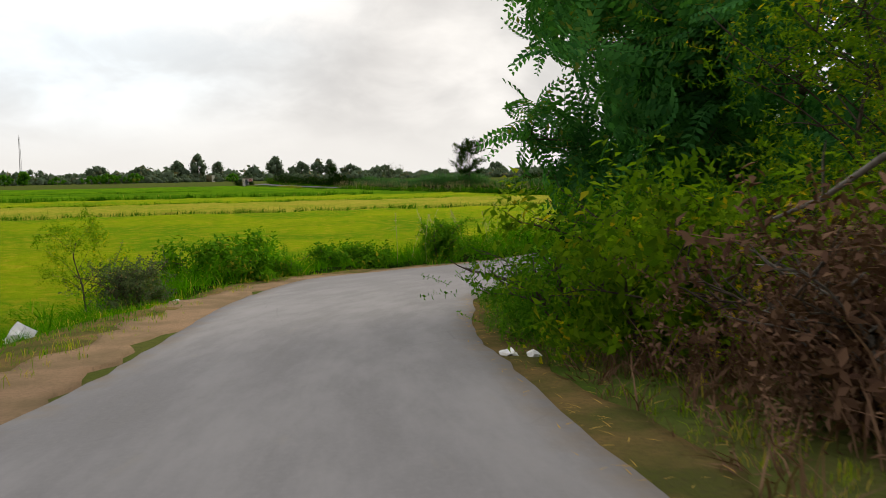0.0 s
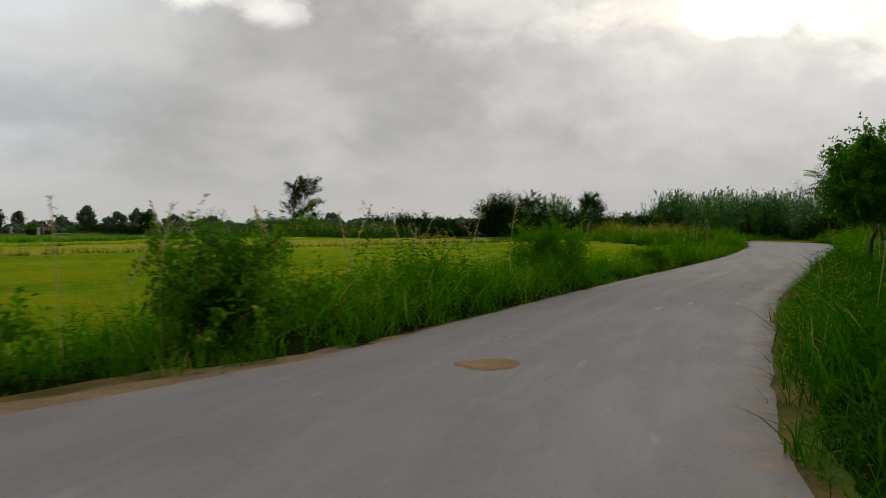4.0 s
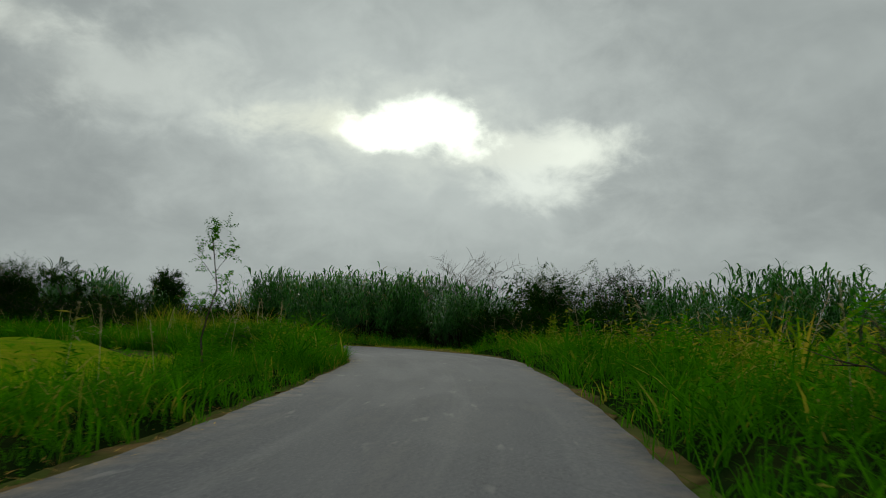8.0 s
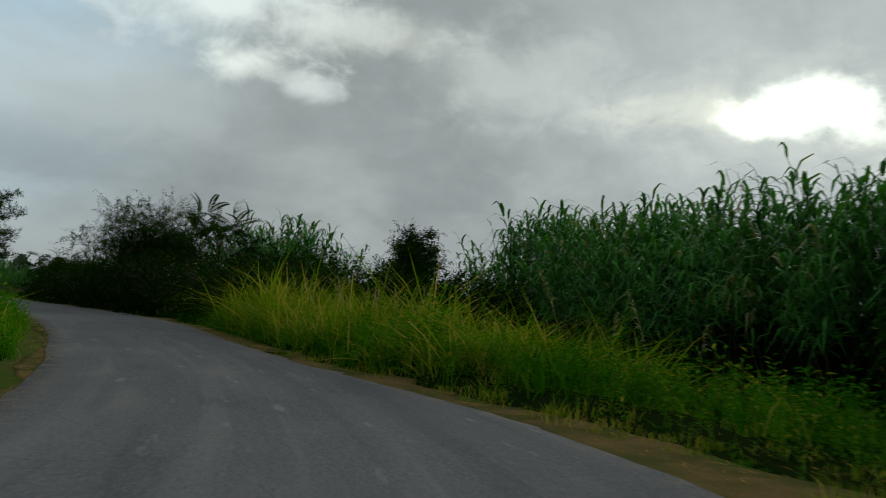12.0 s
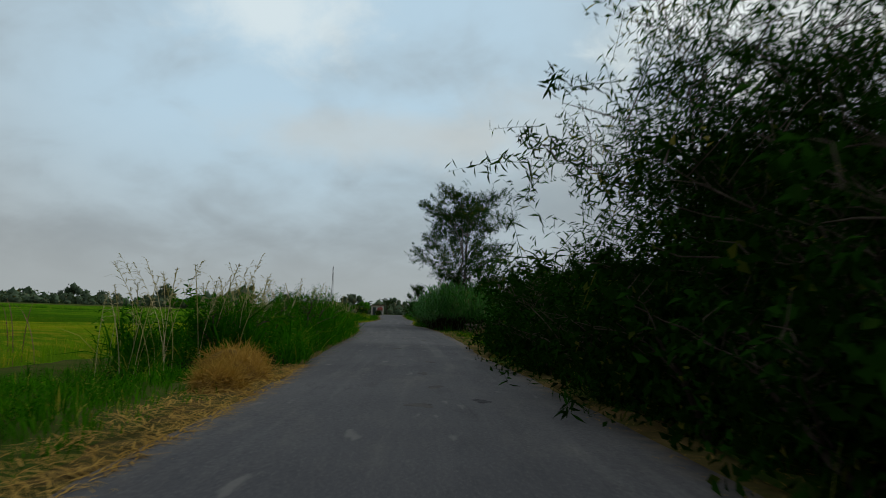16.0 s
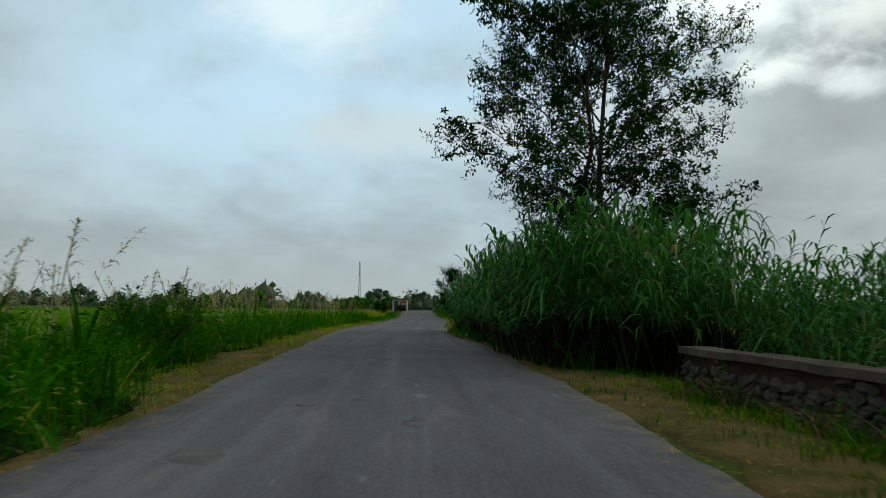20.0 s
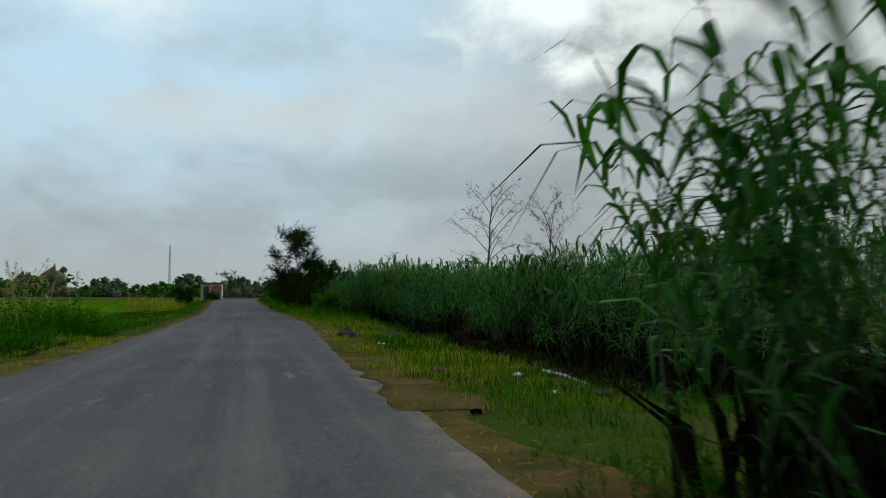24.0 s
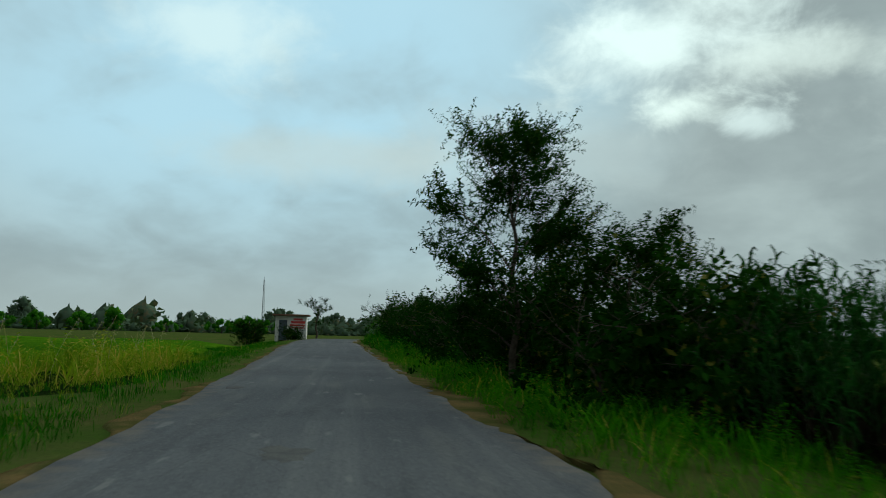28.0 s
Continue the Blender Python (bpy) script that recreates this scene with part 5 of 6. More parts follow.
# first straight
plant("broadleaf_tree", spot(54.2, 3.3), "young tree with dark hanging leaves over the verge", "tree", 105, SPRIG_BIG, M_LEAF_MID, 5.0, 1.75, 0.46, dense=0.1, budget=18000, per_tip=4, size=0.95, jitter=0.10, limbs=13, twigs=6, trunk_r=0.08, droop=0.7)
plant("broadleaf_tree", spot(54.8, 4.2), "slim-stemmed tree with feathery leaves", "tree", 106, SPRIG_PINNATE, M_LEAF_MID, 4.6, 1.5, 0.48, dense=0.1, budget=34000, per_tip=4, size=0.9, limbs=10, twigs=6, trunk_r=0.09, stems=3, spread=0.35, droop=0.3)
plant("feathery_bush", spot(47.5, -5.3), "dark green feathery bush in the grass", "bush", 107, SPRIG_PINNATE, M_GRASS, 1.75, 0.95, 0.1, budget=12000, per_tip=4, size=0.5, stems=4, spread=0.4, limbs=6, twigs=5)
plant("broadleaf_bush", spot(56.4, -4.4), "small round broad-leaved bush", "bush", 137, SPRIG_BIG, M_LEAF_LIGHT, 0.5, 0.5, 0.05, per_tip=3, size=0.6, stems=4, spread=0.3, limbs=5, twigs=4)
plant("sapling", spot(74.3, -5.5), "slender leaning sapling sticking out of the grass", "tree", 138, SPRIG, M_LEAF_MID, 3.7, 0.42, 0.35, per_tip=1, size=0.55, jitter=0.05, limbs=9, twigs=3, trunk_r=0.025, lean=(0.3, 0.3))
plant("feathery_bush", spot(66.0, 4.6), "bright green feathery bush in the grass", "bush", 139, SPRIG_PINNATE, M_GRASS, 1.8, 1.2, 0.1, per_tip=4, size=0.5, stems=4, spread=0.4, limbs=6, twigs=5)
plant("castor_weed", spot(84.0, -6.0), "dark green weed in the rice", "bush", 140, SPRIG, M_LEAF_LIGHT, 1.08, 0.96, 0.1, per_tip=3, size=0.8, stems=5, spread=0.5, limbs=5, twigs=4)
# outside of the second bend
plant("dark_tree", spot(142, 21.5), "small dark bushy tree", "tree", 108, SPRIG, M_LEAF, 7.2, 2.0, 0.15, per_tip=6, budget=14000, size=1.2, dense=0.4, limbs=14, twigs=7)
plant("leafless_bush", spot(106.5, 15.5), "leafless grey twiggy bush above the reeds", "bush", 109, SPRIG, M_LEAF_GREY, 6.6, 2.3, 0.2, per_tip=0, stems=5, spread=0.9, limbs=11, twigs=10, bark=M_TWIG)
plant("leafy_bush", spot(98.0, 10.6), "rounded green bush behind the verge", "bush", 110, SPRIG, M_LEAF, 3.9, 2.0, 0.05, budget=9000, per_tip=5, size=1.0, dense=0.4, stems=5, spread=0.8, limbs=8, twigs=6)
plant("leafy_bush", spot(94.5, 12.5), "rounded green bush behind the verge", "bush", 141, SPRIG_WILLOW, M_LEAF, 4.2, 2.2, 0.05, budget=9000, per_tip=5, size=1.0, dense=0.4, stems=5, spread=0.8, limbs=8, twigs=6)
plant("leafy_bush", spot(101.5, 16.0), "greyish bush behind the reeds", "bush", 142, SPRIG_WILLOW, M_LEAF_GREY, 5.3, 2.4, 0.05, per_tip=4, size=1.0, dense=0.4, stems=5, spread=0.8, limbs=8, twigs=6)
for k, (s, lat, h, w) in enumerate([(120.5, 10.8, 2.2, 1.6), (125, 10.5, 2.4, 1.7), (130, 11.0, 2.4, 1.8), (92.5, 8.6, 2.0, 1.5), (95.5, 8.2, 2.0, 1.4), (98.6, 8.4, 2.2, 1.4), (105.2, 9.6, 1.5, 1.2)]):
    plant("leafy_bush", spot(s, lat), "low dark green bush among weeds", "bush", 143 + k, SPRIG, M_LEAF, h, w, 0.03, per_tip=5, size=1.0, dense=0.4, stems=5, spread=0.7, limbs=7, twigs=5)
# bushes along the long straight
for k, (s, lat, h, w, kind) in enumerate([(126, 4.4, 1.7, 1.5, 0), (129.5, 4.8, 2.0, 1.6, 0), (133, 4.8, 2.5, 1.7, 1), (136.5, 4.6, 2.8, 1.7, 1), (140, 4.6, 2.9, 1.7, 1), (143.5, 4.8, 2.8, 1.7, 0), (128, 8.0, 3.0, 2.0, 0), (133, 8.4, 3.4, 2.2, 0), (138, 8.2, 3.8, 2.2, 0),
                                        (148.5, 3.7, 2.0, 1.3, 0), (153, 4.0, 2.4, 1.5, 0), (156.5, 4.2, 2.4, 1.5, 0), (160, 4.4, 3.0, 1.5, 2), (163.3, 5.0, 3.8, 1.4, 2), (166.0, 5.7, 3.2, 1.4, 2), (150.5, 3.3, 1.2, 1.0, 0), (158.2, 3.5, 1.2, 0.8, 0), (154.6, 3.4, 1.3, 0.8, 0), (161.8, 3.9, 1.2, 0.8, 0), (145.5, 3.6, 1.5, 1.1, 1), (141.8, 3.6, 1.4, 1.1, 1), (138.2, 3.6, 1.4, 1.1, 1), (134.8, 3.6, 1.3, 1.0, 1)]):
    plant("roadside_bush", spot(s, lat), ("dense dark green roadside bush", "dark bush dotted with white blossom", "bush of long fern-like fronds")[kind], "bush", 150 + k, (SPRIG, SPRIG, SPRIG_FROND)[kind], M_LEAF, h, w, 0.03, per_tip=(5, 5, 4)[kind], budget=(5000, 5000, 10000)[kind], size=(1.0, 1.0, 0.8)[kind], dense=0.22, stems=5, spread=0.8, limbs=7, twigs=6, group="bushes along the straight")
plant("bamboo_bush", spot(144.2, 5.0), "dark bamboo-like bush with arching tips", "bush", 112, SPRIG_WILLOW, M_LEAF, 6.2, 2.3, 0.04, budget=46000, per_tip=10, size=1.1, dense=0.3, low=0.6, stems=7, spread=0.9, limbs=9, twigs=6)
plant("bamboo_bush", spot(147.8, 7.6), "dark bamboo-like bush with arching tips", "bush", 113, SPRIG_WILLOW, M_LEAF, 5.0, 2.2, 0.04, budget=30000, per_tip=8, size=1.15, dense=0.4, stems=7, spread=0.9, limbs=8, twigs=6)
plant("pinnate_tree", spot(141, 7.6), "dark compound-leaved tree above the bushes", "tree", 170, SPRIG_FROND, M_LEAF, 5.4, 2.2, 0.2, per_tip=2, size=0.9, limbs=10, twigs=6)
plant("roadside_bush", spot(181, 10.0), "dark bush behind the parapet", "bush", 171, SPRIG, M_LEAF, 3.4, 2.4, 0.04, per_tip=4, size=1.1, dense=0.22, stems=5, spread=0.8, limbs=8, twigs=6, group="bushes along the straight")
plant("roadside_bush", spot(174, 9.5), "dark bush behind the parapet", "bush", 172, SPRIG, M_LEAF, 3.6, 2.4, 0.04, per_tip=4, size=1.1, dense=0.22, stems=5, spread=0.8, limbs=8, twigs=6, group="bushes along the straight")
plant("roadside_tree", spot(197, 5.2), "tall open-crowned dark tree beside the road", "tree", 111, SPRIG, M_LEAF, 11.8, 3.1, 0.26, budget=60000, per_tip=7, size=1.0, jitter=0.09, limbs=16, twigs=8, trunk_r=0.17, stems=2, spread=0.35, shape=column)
for k, (s, lat, h) in enumerate([(152, -4.6, 1.5), (158, -4.8, 1.7), (163, -4.4, 2.1), (167, -5.0, 2.4), (169.5, -4.4, 2.3), (172, -4.3, 2.2), (177, -5.2, 1.8), (184, -4.8, 1.6), (192, -5.0, 1.4)]):
    plant("tall_weed", spot(s, lat), "tall leafy weed rising out of the grass", "bush", 240 + k, SPRIG_WILLOW, M_LUSH, h, 0.6, 0.1, per_tip=4, size=0.55, budget=6000, stems=4, spread=0.4, limbs=7, twigs=4, group="tall weeds along the straight")
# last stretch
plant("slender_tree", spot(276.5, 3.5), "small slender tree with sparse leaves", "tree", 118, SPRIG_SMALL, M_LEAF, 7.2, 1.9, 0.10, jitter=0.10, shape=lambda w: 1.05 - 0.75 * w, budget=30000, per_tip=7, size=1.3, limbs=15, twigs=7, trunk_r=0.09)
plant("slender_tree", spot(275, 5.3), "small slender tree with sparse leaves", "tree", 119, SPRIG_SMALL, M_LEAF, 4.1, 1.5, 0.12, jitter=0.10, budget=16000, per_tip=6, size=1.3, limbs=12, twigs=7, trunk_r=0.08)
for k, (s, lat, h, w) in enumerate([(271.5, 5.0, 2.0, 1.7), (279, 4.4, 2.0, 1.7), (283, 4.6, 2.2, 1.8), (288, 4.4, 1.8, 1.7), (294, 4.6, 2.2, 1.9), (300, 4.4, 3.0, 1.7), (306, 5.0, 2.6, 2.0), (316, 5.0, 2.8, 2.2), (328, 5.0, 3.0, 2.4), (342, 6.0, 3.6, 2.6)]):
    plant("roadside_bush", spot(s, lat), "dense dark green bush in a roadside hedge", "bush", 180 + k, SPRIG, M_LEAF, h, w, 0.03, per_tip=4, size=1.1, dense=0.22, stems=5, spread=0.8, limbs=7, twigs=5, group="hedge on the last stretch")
plant("frond_bush", spot(259, 4.2), "yellow-green seedling with long compound leaves", "bush", 173, SPRIG_FROND, M_GRASS, 1.1, 0.5, 0.3, per_tip=1, size=0.8, stems=1, limbs=4, twigs=2, trunk_r=0.03)
plant("bare_tree", spot(253.3, 11.4), "nearly bare spreading tree above the reeds", "tree", 120, SPRIG_SMALL, M_LEAF_GREY, 7.8, 1.6, 0.40, per_tip=4, size=0.42, jitter=0.04, limbs=15, twigs=10, trunk_r=0.08, bark=M_BARK)
plant("bare_tree", spot(253, 14.4), "nearly bare spreading tree above the reeds", "tree", 121, SPRIG_SMALL, M_LEAF_GREY, 7.5, 1.5, 0.40, per_tip=4, size=0.42, jitter=0.04, limbs=14, twigs=10, trunk_r=0.07, bark=M_BARK)
plant("leafless_bush", spot(239, 9.0), "thin bare twigs above the reeds", "bush", 174, SPRIG_SMALL, M_LEAF_GREY, 3.4, 0.7, 0.3, per_tip=1, size=0.4, stems=5, spread=0.5, limbs=7, twigs=6, bark=M_TWIG)


# ---- distance ----
def far_clump(r):
    n = 42
    a, e = r.uniform(0, 6.28, n), r.uniform(0.0, 1, n)
    wide = np.sqrt(np.clip(1 - (e - 0.4) ** 2 * 2.2, 0.02, 1)) * r.uniform(0.5, 1.0, n) * (1 + 0.2 * np.sin(a * 3 + e * 5))
    P = np.stack([np.cos(a) * wide * 0.72, np.sin(a) * wide * 0.72, e * 0.92], 1)
    core = tube([(0, 0, 0.0), (0.03, 0, 0.10), (0, 0.04, 0.40), (0.03, 0, 0.70), (0, 0, 0.92)], [0.18, 0.36, 0.43, 0.32, 0.05], 8)
    core = (core[0] * (1 + 0.13 * r.normal(0, 1, (len(core[0]), 1))), core[1])
    return join([core] + [leaf(p, r.normal(0, 1, 3), r.normal(0, 1, 3) + np.array([0, 0, 0.8]), 0.30 * r.uniform(0.6, 1.3), 0.22 * r.uniform(0.6, 1.2)) for p in P])


CLUMPS = [far_clump(R0) for _ in range(5)]


def field_tree(place, h, w, seed, mat=None):
    """A far tree: trunk, and a crown of overlapping clumps."""
    r = np.random.default_rng(seed)
    root = holder("field_tree", place, "distant dull green tree among the fields", "tree", "trees among the fields")
    part_mesh("trunk", mesh_of("trunk", *tube([(0, 0, -0.1), (0.1, 0, h * 0.4), (0, 0.1, h * 0.8)], [0.03 * h, 0.025 * h, 0.008 * h], 6), M_BARK), root)
    n = 16
    e = (np.arange(n) + 0.5) / n
    a = np.arange(n) * 2.4 + r.uniform(0, 1, n)
    d = w * 0.5 * np.sin(np.pi * (0.12 + 0.86 * e)) * r.uniform(0.6, 1.1, n)
    P = np.stack([np.cos(a) * d, np.sin(a) * d, h * (0.05 + 0.60 * e)], 1)
    v = scattered(CLUMPS, P, r.uniform(0, 6.28, n), min(w * 0.45, h * 0.30) * r.uniform(0.7, 1.2, n))
    part_mesh("crown", mesh_of("crown", *v, mat or M_FAR_HAZED), root)


def tree_line(label, az0, az1, dist0, dist1, n, h0, h1, seed, mat):
    r = np.random.default_rng(seed)
    az, d = np.radians(r.uniform(az0, az1, n)), r.uniform(dist0, dist1, n)
    x, y = -10 - np.sin(az) * d, 110 + np.cos(az) * d
    h = r.uniform(h0, h1, n) * (1 + 0.6 * (r.uniform(0, 1, n) > 0.95))
    v = scattered(CLUMPS, np.stack([x, y, np.full(n, FIELD_Z - 0.3)], 1), r.uniform(0, 6.28, n), h, stretch=r.uniform(0.45, 0.95, n))
    thing("far_trees", mesh_of("far_trees", *v, mat), label, "trees", "stuff")


# the haze of both lines lies only in their leaf colour
tree_line("hazy line of distant bushes and trees across the fields", -80, 100, 450, 560, 1500, 4.0, 8.0, 81, M_FAR_HAZED)
tree_line("hazy far woods on the horizon", -180, 180, 600, 800, 620, 7, 13, 82, M_FAR_HAZED)
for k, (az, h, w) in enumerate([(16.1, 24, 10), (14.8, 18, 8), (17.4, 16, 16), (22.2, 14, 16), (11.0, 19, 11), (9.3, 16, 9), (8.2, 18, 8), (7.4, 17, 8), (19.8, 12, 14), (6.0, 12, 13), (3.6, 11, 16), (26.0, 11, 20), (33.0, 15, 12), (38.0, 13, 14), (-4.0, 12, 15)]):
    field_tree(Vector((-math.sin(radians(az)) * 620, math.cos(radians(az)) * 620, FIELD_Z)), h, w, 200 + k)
for k, (x, y, h, w) in enumerate([(-190, 480, 7, 11), (-197, 484, 6, 9), (-120, 485, 6, 9)]):
    field_tree(Vector((x, y, FIELD_Z)), h, w, 260 + k, M_LEAF_MID)
for k, (az, h, w) in enumerate([(48.1, 6, 8), (46.2, 7, 8), (43.6, 7.5, 9), (41.8, 9.5, 5.5), (38.5, 5, 9), (35, 5.5, 12), (32.5, 6, 12), (30.5, 7, 10)]):
    field_tree(Vector((-27 - math.sin(radians(az)) * 300, 231 + math.cos(radians(az)) * 300, FIELD_Z)), h, w, 230 + k, M_LEAF_MID)


# ---- built things and litter ----
def block(bm, x0, x1, y0, y1, z0, z1, bevel=0.0):
    m = Matrix.Translation(((x0 + x1) / 2, (y0 + y1) / 2, (z0 + z1) / 2)) @ Matrix.Diagonal((x1 - x0, y1 - y0, z1 - z0, 1))
    made = bmesh.ops.create_cube(bm, size=1.0, matrix=m)
    if bevel:
        bmesh.ops.bevel(bm, geom=list({e for v in made["verts"] for e in v.link_edges}), offset=bevel, segments=1, affect="EDGES")
    return bm


def lump(seed, sx, sy, sz, rough=0.25, sub=2, flat=-0.25):
    """An uneven stone or heap, cut flat below."""
    bm = bmesh.new()
    bmesh.ops.create_icosphere(bm, subdivisions=sub, radius=1.0)
    for v in bm.verts:
        n = noise.noise(v.co * 1.6 + Vector((seed * 3.1, seed, 0))) + 0.5 * noise.noise(v.co * 4.1 + Vector((0, seed * 2.3, 1)))
        v.co *= 1 + rough * n
        v.co.z = max(v.co.z, flat)
        v.co = Vector((v.co.x * sx, v.co.y * sy, v.co.z * sz))
    return bm


def lump_thing(name, place, turn, seed, size, mat, label, category, rough=0.25, sub=2, group=""):
    bm = lump(seed, *size, rough, sub)
    me = bpy.data.meshes.new(name)
    bm.to_mesh(me)
    bm.free()
    me.materials.append(mat)
    ob = thing(name, me, label, category, group=group)
    ob.matrix_world = pose(*place, 0, 0, turn)
    return ob


def mast(place, height, label, seed):
    """A lattice mast: three legs, rings of braces, an aerial."""
    root = holder("lattice_mast", place, label, "mast")
    r = 1.6
    feet = [Vector((math.cos(a) * r, math.sin(a) * r, 0)) for a in (0.3, 2.4, 4.5)]
    for f in feet:
        part_mesh("leg", mesh_of("leg", *tube([f, f * 0.3 + Vector((0, 0, height))], [0.22, 0.14], 4), M_STEEL), root)
    n = 12
    for k in range(n):
        u, w = k / n, (k + 1) / n
        for i in range(3):
            a = feet[i] * (1 - 0.7 * u) + Vector((0, 0, height * u))
            b = feet[(i + 1) % 3] * (1 - 0.7 * w) + Vector((0, 0, height * w))
            part_mesh("brace", mesh_of("brace", *tube([a, b], [0.09, 0.09], 3), M_STEEL), root)
    part_mesh("aerial", mesh_of("aerial", *tube([(0, 0, height), (0, 0, height + 2.5)], [0.12, 0.06], 4), M_STEEL), root)


mast(Vector((-445, 889, FIELD_Z)), 48, "tall thin lattice mast beyond the fields", 1)


def roadside_hut():
    x, y = at(344, -5.6)
    root = holder("roadside_hut", Vector((float(x), float(y), float(ground_z(x, y)[0]))), "small whitewashed flat-roofed kiosk with a red-lettered board", "hut")
    t = radians(27.6)
    root.rotation_euler = (0, 0, t)
    W, D, H, k = 3.1, 2.6, 2.4, 0.15
    bm = bmesh.new()
    block(bm, -W / 2, -W / 2 + k, -D / 2, D / 2, -0.6, H)
    block(bm, W / 2 - k, W / 2, -D / 2, D / 2, -0.6, H)
    block(bm, -W / 2 + k, W / 2 - k, D / 2 - k, D / 2, -0.6, H)
    block(bm, -W / 2 + k, -W / 2 + 0.35, -D / 2, -D / 2 + k, -0.6, H)
    block(bm, -W / 2 + 1.2, W / 2 - k, -D / 2, -D / 2 + k, -0.6, H)
    block(bm, -W / 2 + 0.35, -W / 2 + 1.2, -D / 2, -D / 2 + k, 2.0, H)
    wall = part("wall", bm, M_WHITE, root)
    bm = bmesh.new()
    block(bm, -W / 2 - 0.3, W / 2 + 0.3, -D / 2 - 0.4, D / 2 + 0.3, H, H + 0.16, 0.02)
    part("roof", bm, M_BRICK, root, "dark reddish flat overhanging roof slab")
    bm = bmesh.new()
    block(bm, -W / 2 + 0.38, -W / 2 + 1.17, -D / 2 + 0.05, -D / 2 + 0.09, 0, 1.98, 0.01)
    door = part("door", bm, M_DOOR, root, "dark metal door")
    bm = bmesh.new()
    block(bm, -W / 2 + 1.05, -W / 2 + 1.09, -D / 2 + 0.0, -D / 2 + 0.05, 0.95, 1.1, 0.005)
    part("handle", bm, M_STEEL, door)
    bm = bmesh.new()
    block(bm, -0.32, W / 2 - 0.02, -D / 2 - 0.06, -D / 2 - 0.01, 0.25, 2.32, 0.01)
    board = part("board", bm, M_SIGNWHITE, root, "white painted board with red and grey writing")
    for j, (a, b, z, hh) in enumerate([(0.25, 1.15, 2.06, 0.20), (0.0, 1.4, 1.77, 0.24), (-0.1, 1.4, 1.47, 0.18), (0.0, 1.35, 1.22, 0.12)]):
        bm = bmesh.new()
        block(bm, a, b, -D / 2 - 0.068, -D / 2 - 0.058, z - hh / 2, z + hh / 2)
        part("writing", bm, M_SIGNRED, board, "red bar of unreadable writing")
    for z in (0.95, 0.8, 0.66):
        bm = bmesh.new()
        block(bm, 0.15, 1.35, -D / 2 - 0.068, -D / 2 - 0.058, z - 0.03, z + 0.03)
        part("writing", bm, M_STEEL, board, "grey bar of small writing")


roadside_hut()
plant("hut_tree", spot(350.5, -4.4), "sparse dark tree behind the kiosk", "tree", 220, SPRIG, M_LEAF, 4.6, 1.5, 0.35, per_tip=3, size=0.8, jitter=0.08, limbs=9, twigs=5)
plant("roadside_bush", spot(342, -9.4), "round dark bush beside the kiosk", "bush", 221, SPRIG, M_LEAF, 2.3, 1.15, 0.03, per_tip=4, size=0.9, dense=0.22, stems=5, spread=0.5, limbs=7, twigs=5)
plant("roadside_bush", spot(340.5, -5.0), "low dark bush in front of the kiosk", "bush", 222, SPRIG, M_LEAF, 0.9, 1.0, 0.03, per_tip=4, size=0.6, dense=0.22, stems=5, spread=0.4, limbs=6, twigs=4)
plant("roadside_bush", spot(352, 3.6), "green bush where the road turns behind a hedge", "bush", 223, SPRIG, M_LEAF_LIGHT, 2.2, 1.6, 0.03, per_tip=4, size=1.0, dense=0.22, stems=5, spread=0.6, limbs=6, twigs=5)


def far_building(place, turn, w, d, h, label, name="far_building"):
    root = holder(name, place, label, "building")
    root.rotation_euler = (0, 0, radians(turn))
    bm = bmesh.new()
    block(bm, -w / 2, w / 2, -d / 2, d / 2, 0, h)
    part("wall", bm, M_WHITE, root)
    bm = bmesh.new()
    block(bm, -w / 2 - 0.2, w / 2 + 0.2, -d / 2 - 0.2, d / 2 + 0.2, h, h + 0.2)
    part("roof", bm, M_CONCRETE, root)
    n = max(1, int(w / 2.4))
    for k in range(n):
        c = -w / 2 + (k + 0.5) * w / n
        bm = bmesh.new()
        block(bm, c - 0.45, c + 0.45, -d / 2 - 0.03, -d / 2 + 0.02, h * 0.4, h * 0.8)
        window = part("window", bm, M_DOOR, root)


far_building(Vector((-240, 560, FIELD_Z)), 22, 7, 6, 4.0, "long low white building before far trees")
far_building(Vector((-150, 560, FIELD_Z)), 14, 4.6, 4, 4.4, "tiny white pump house among the fields")


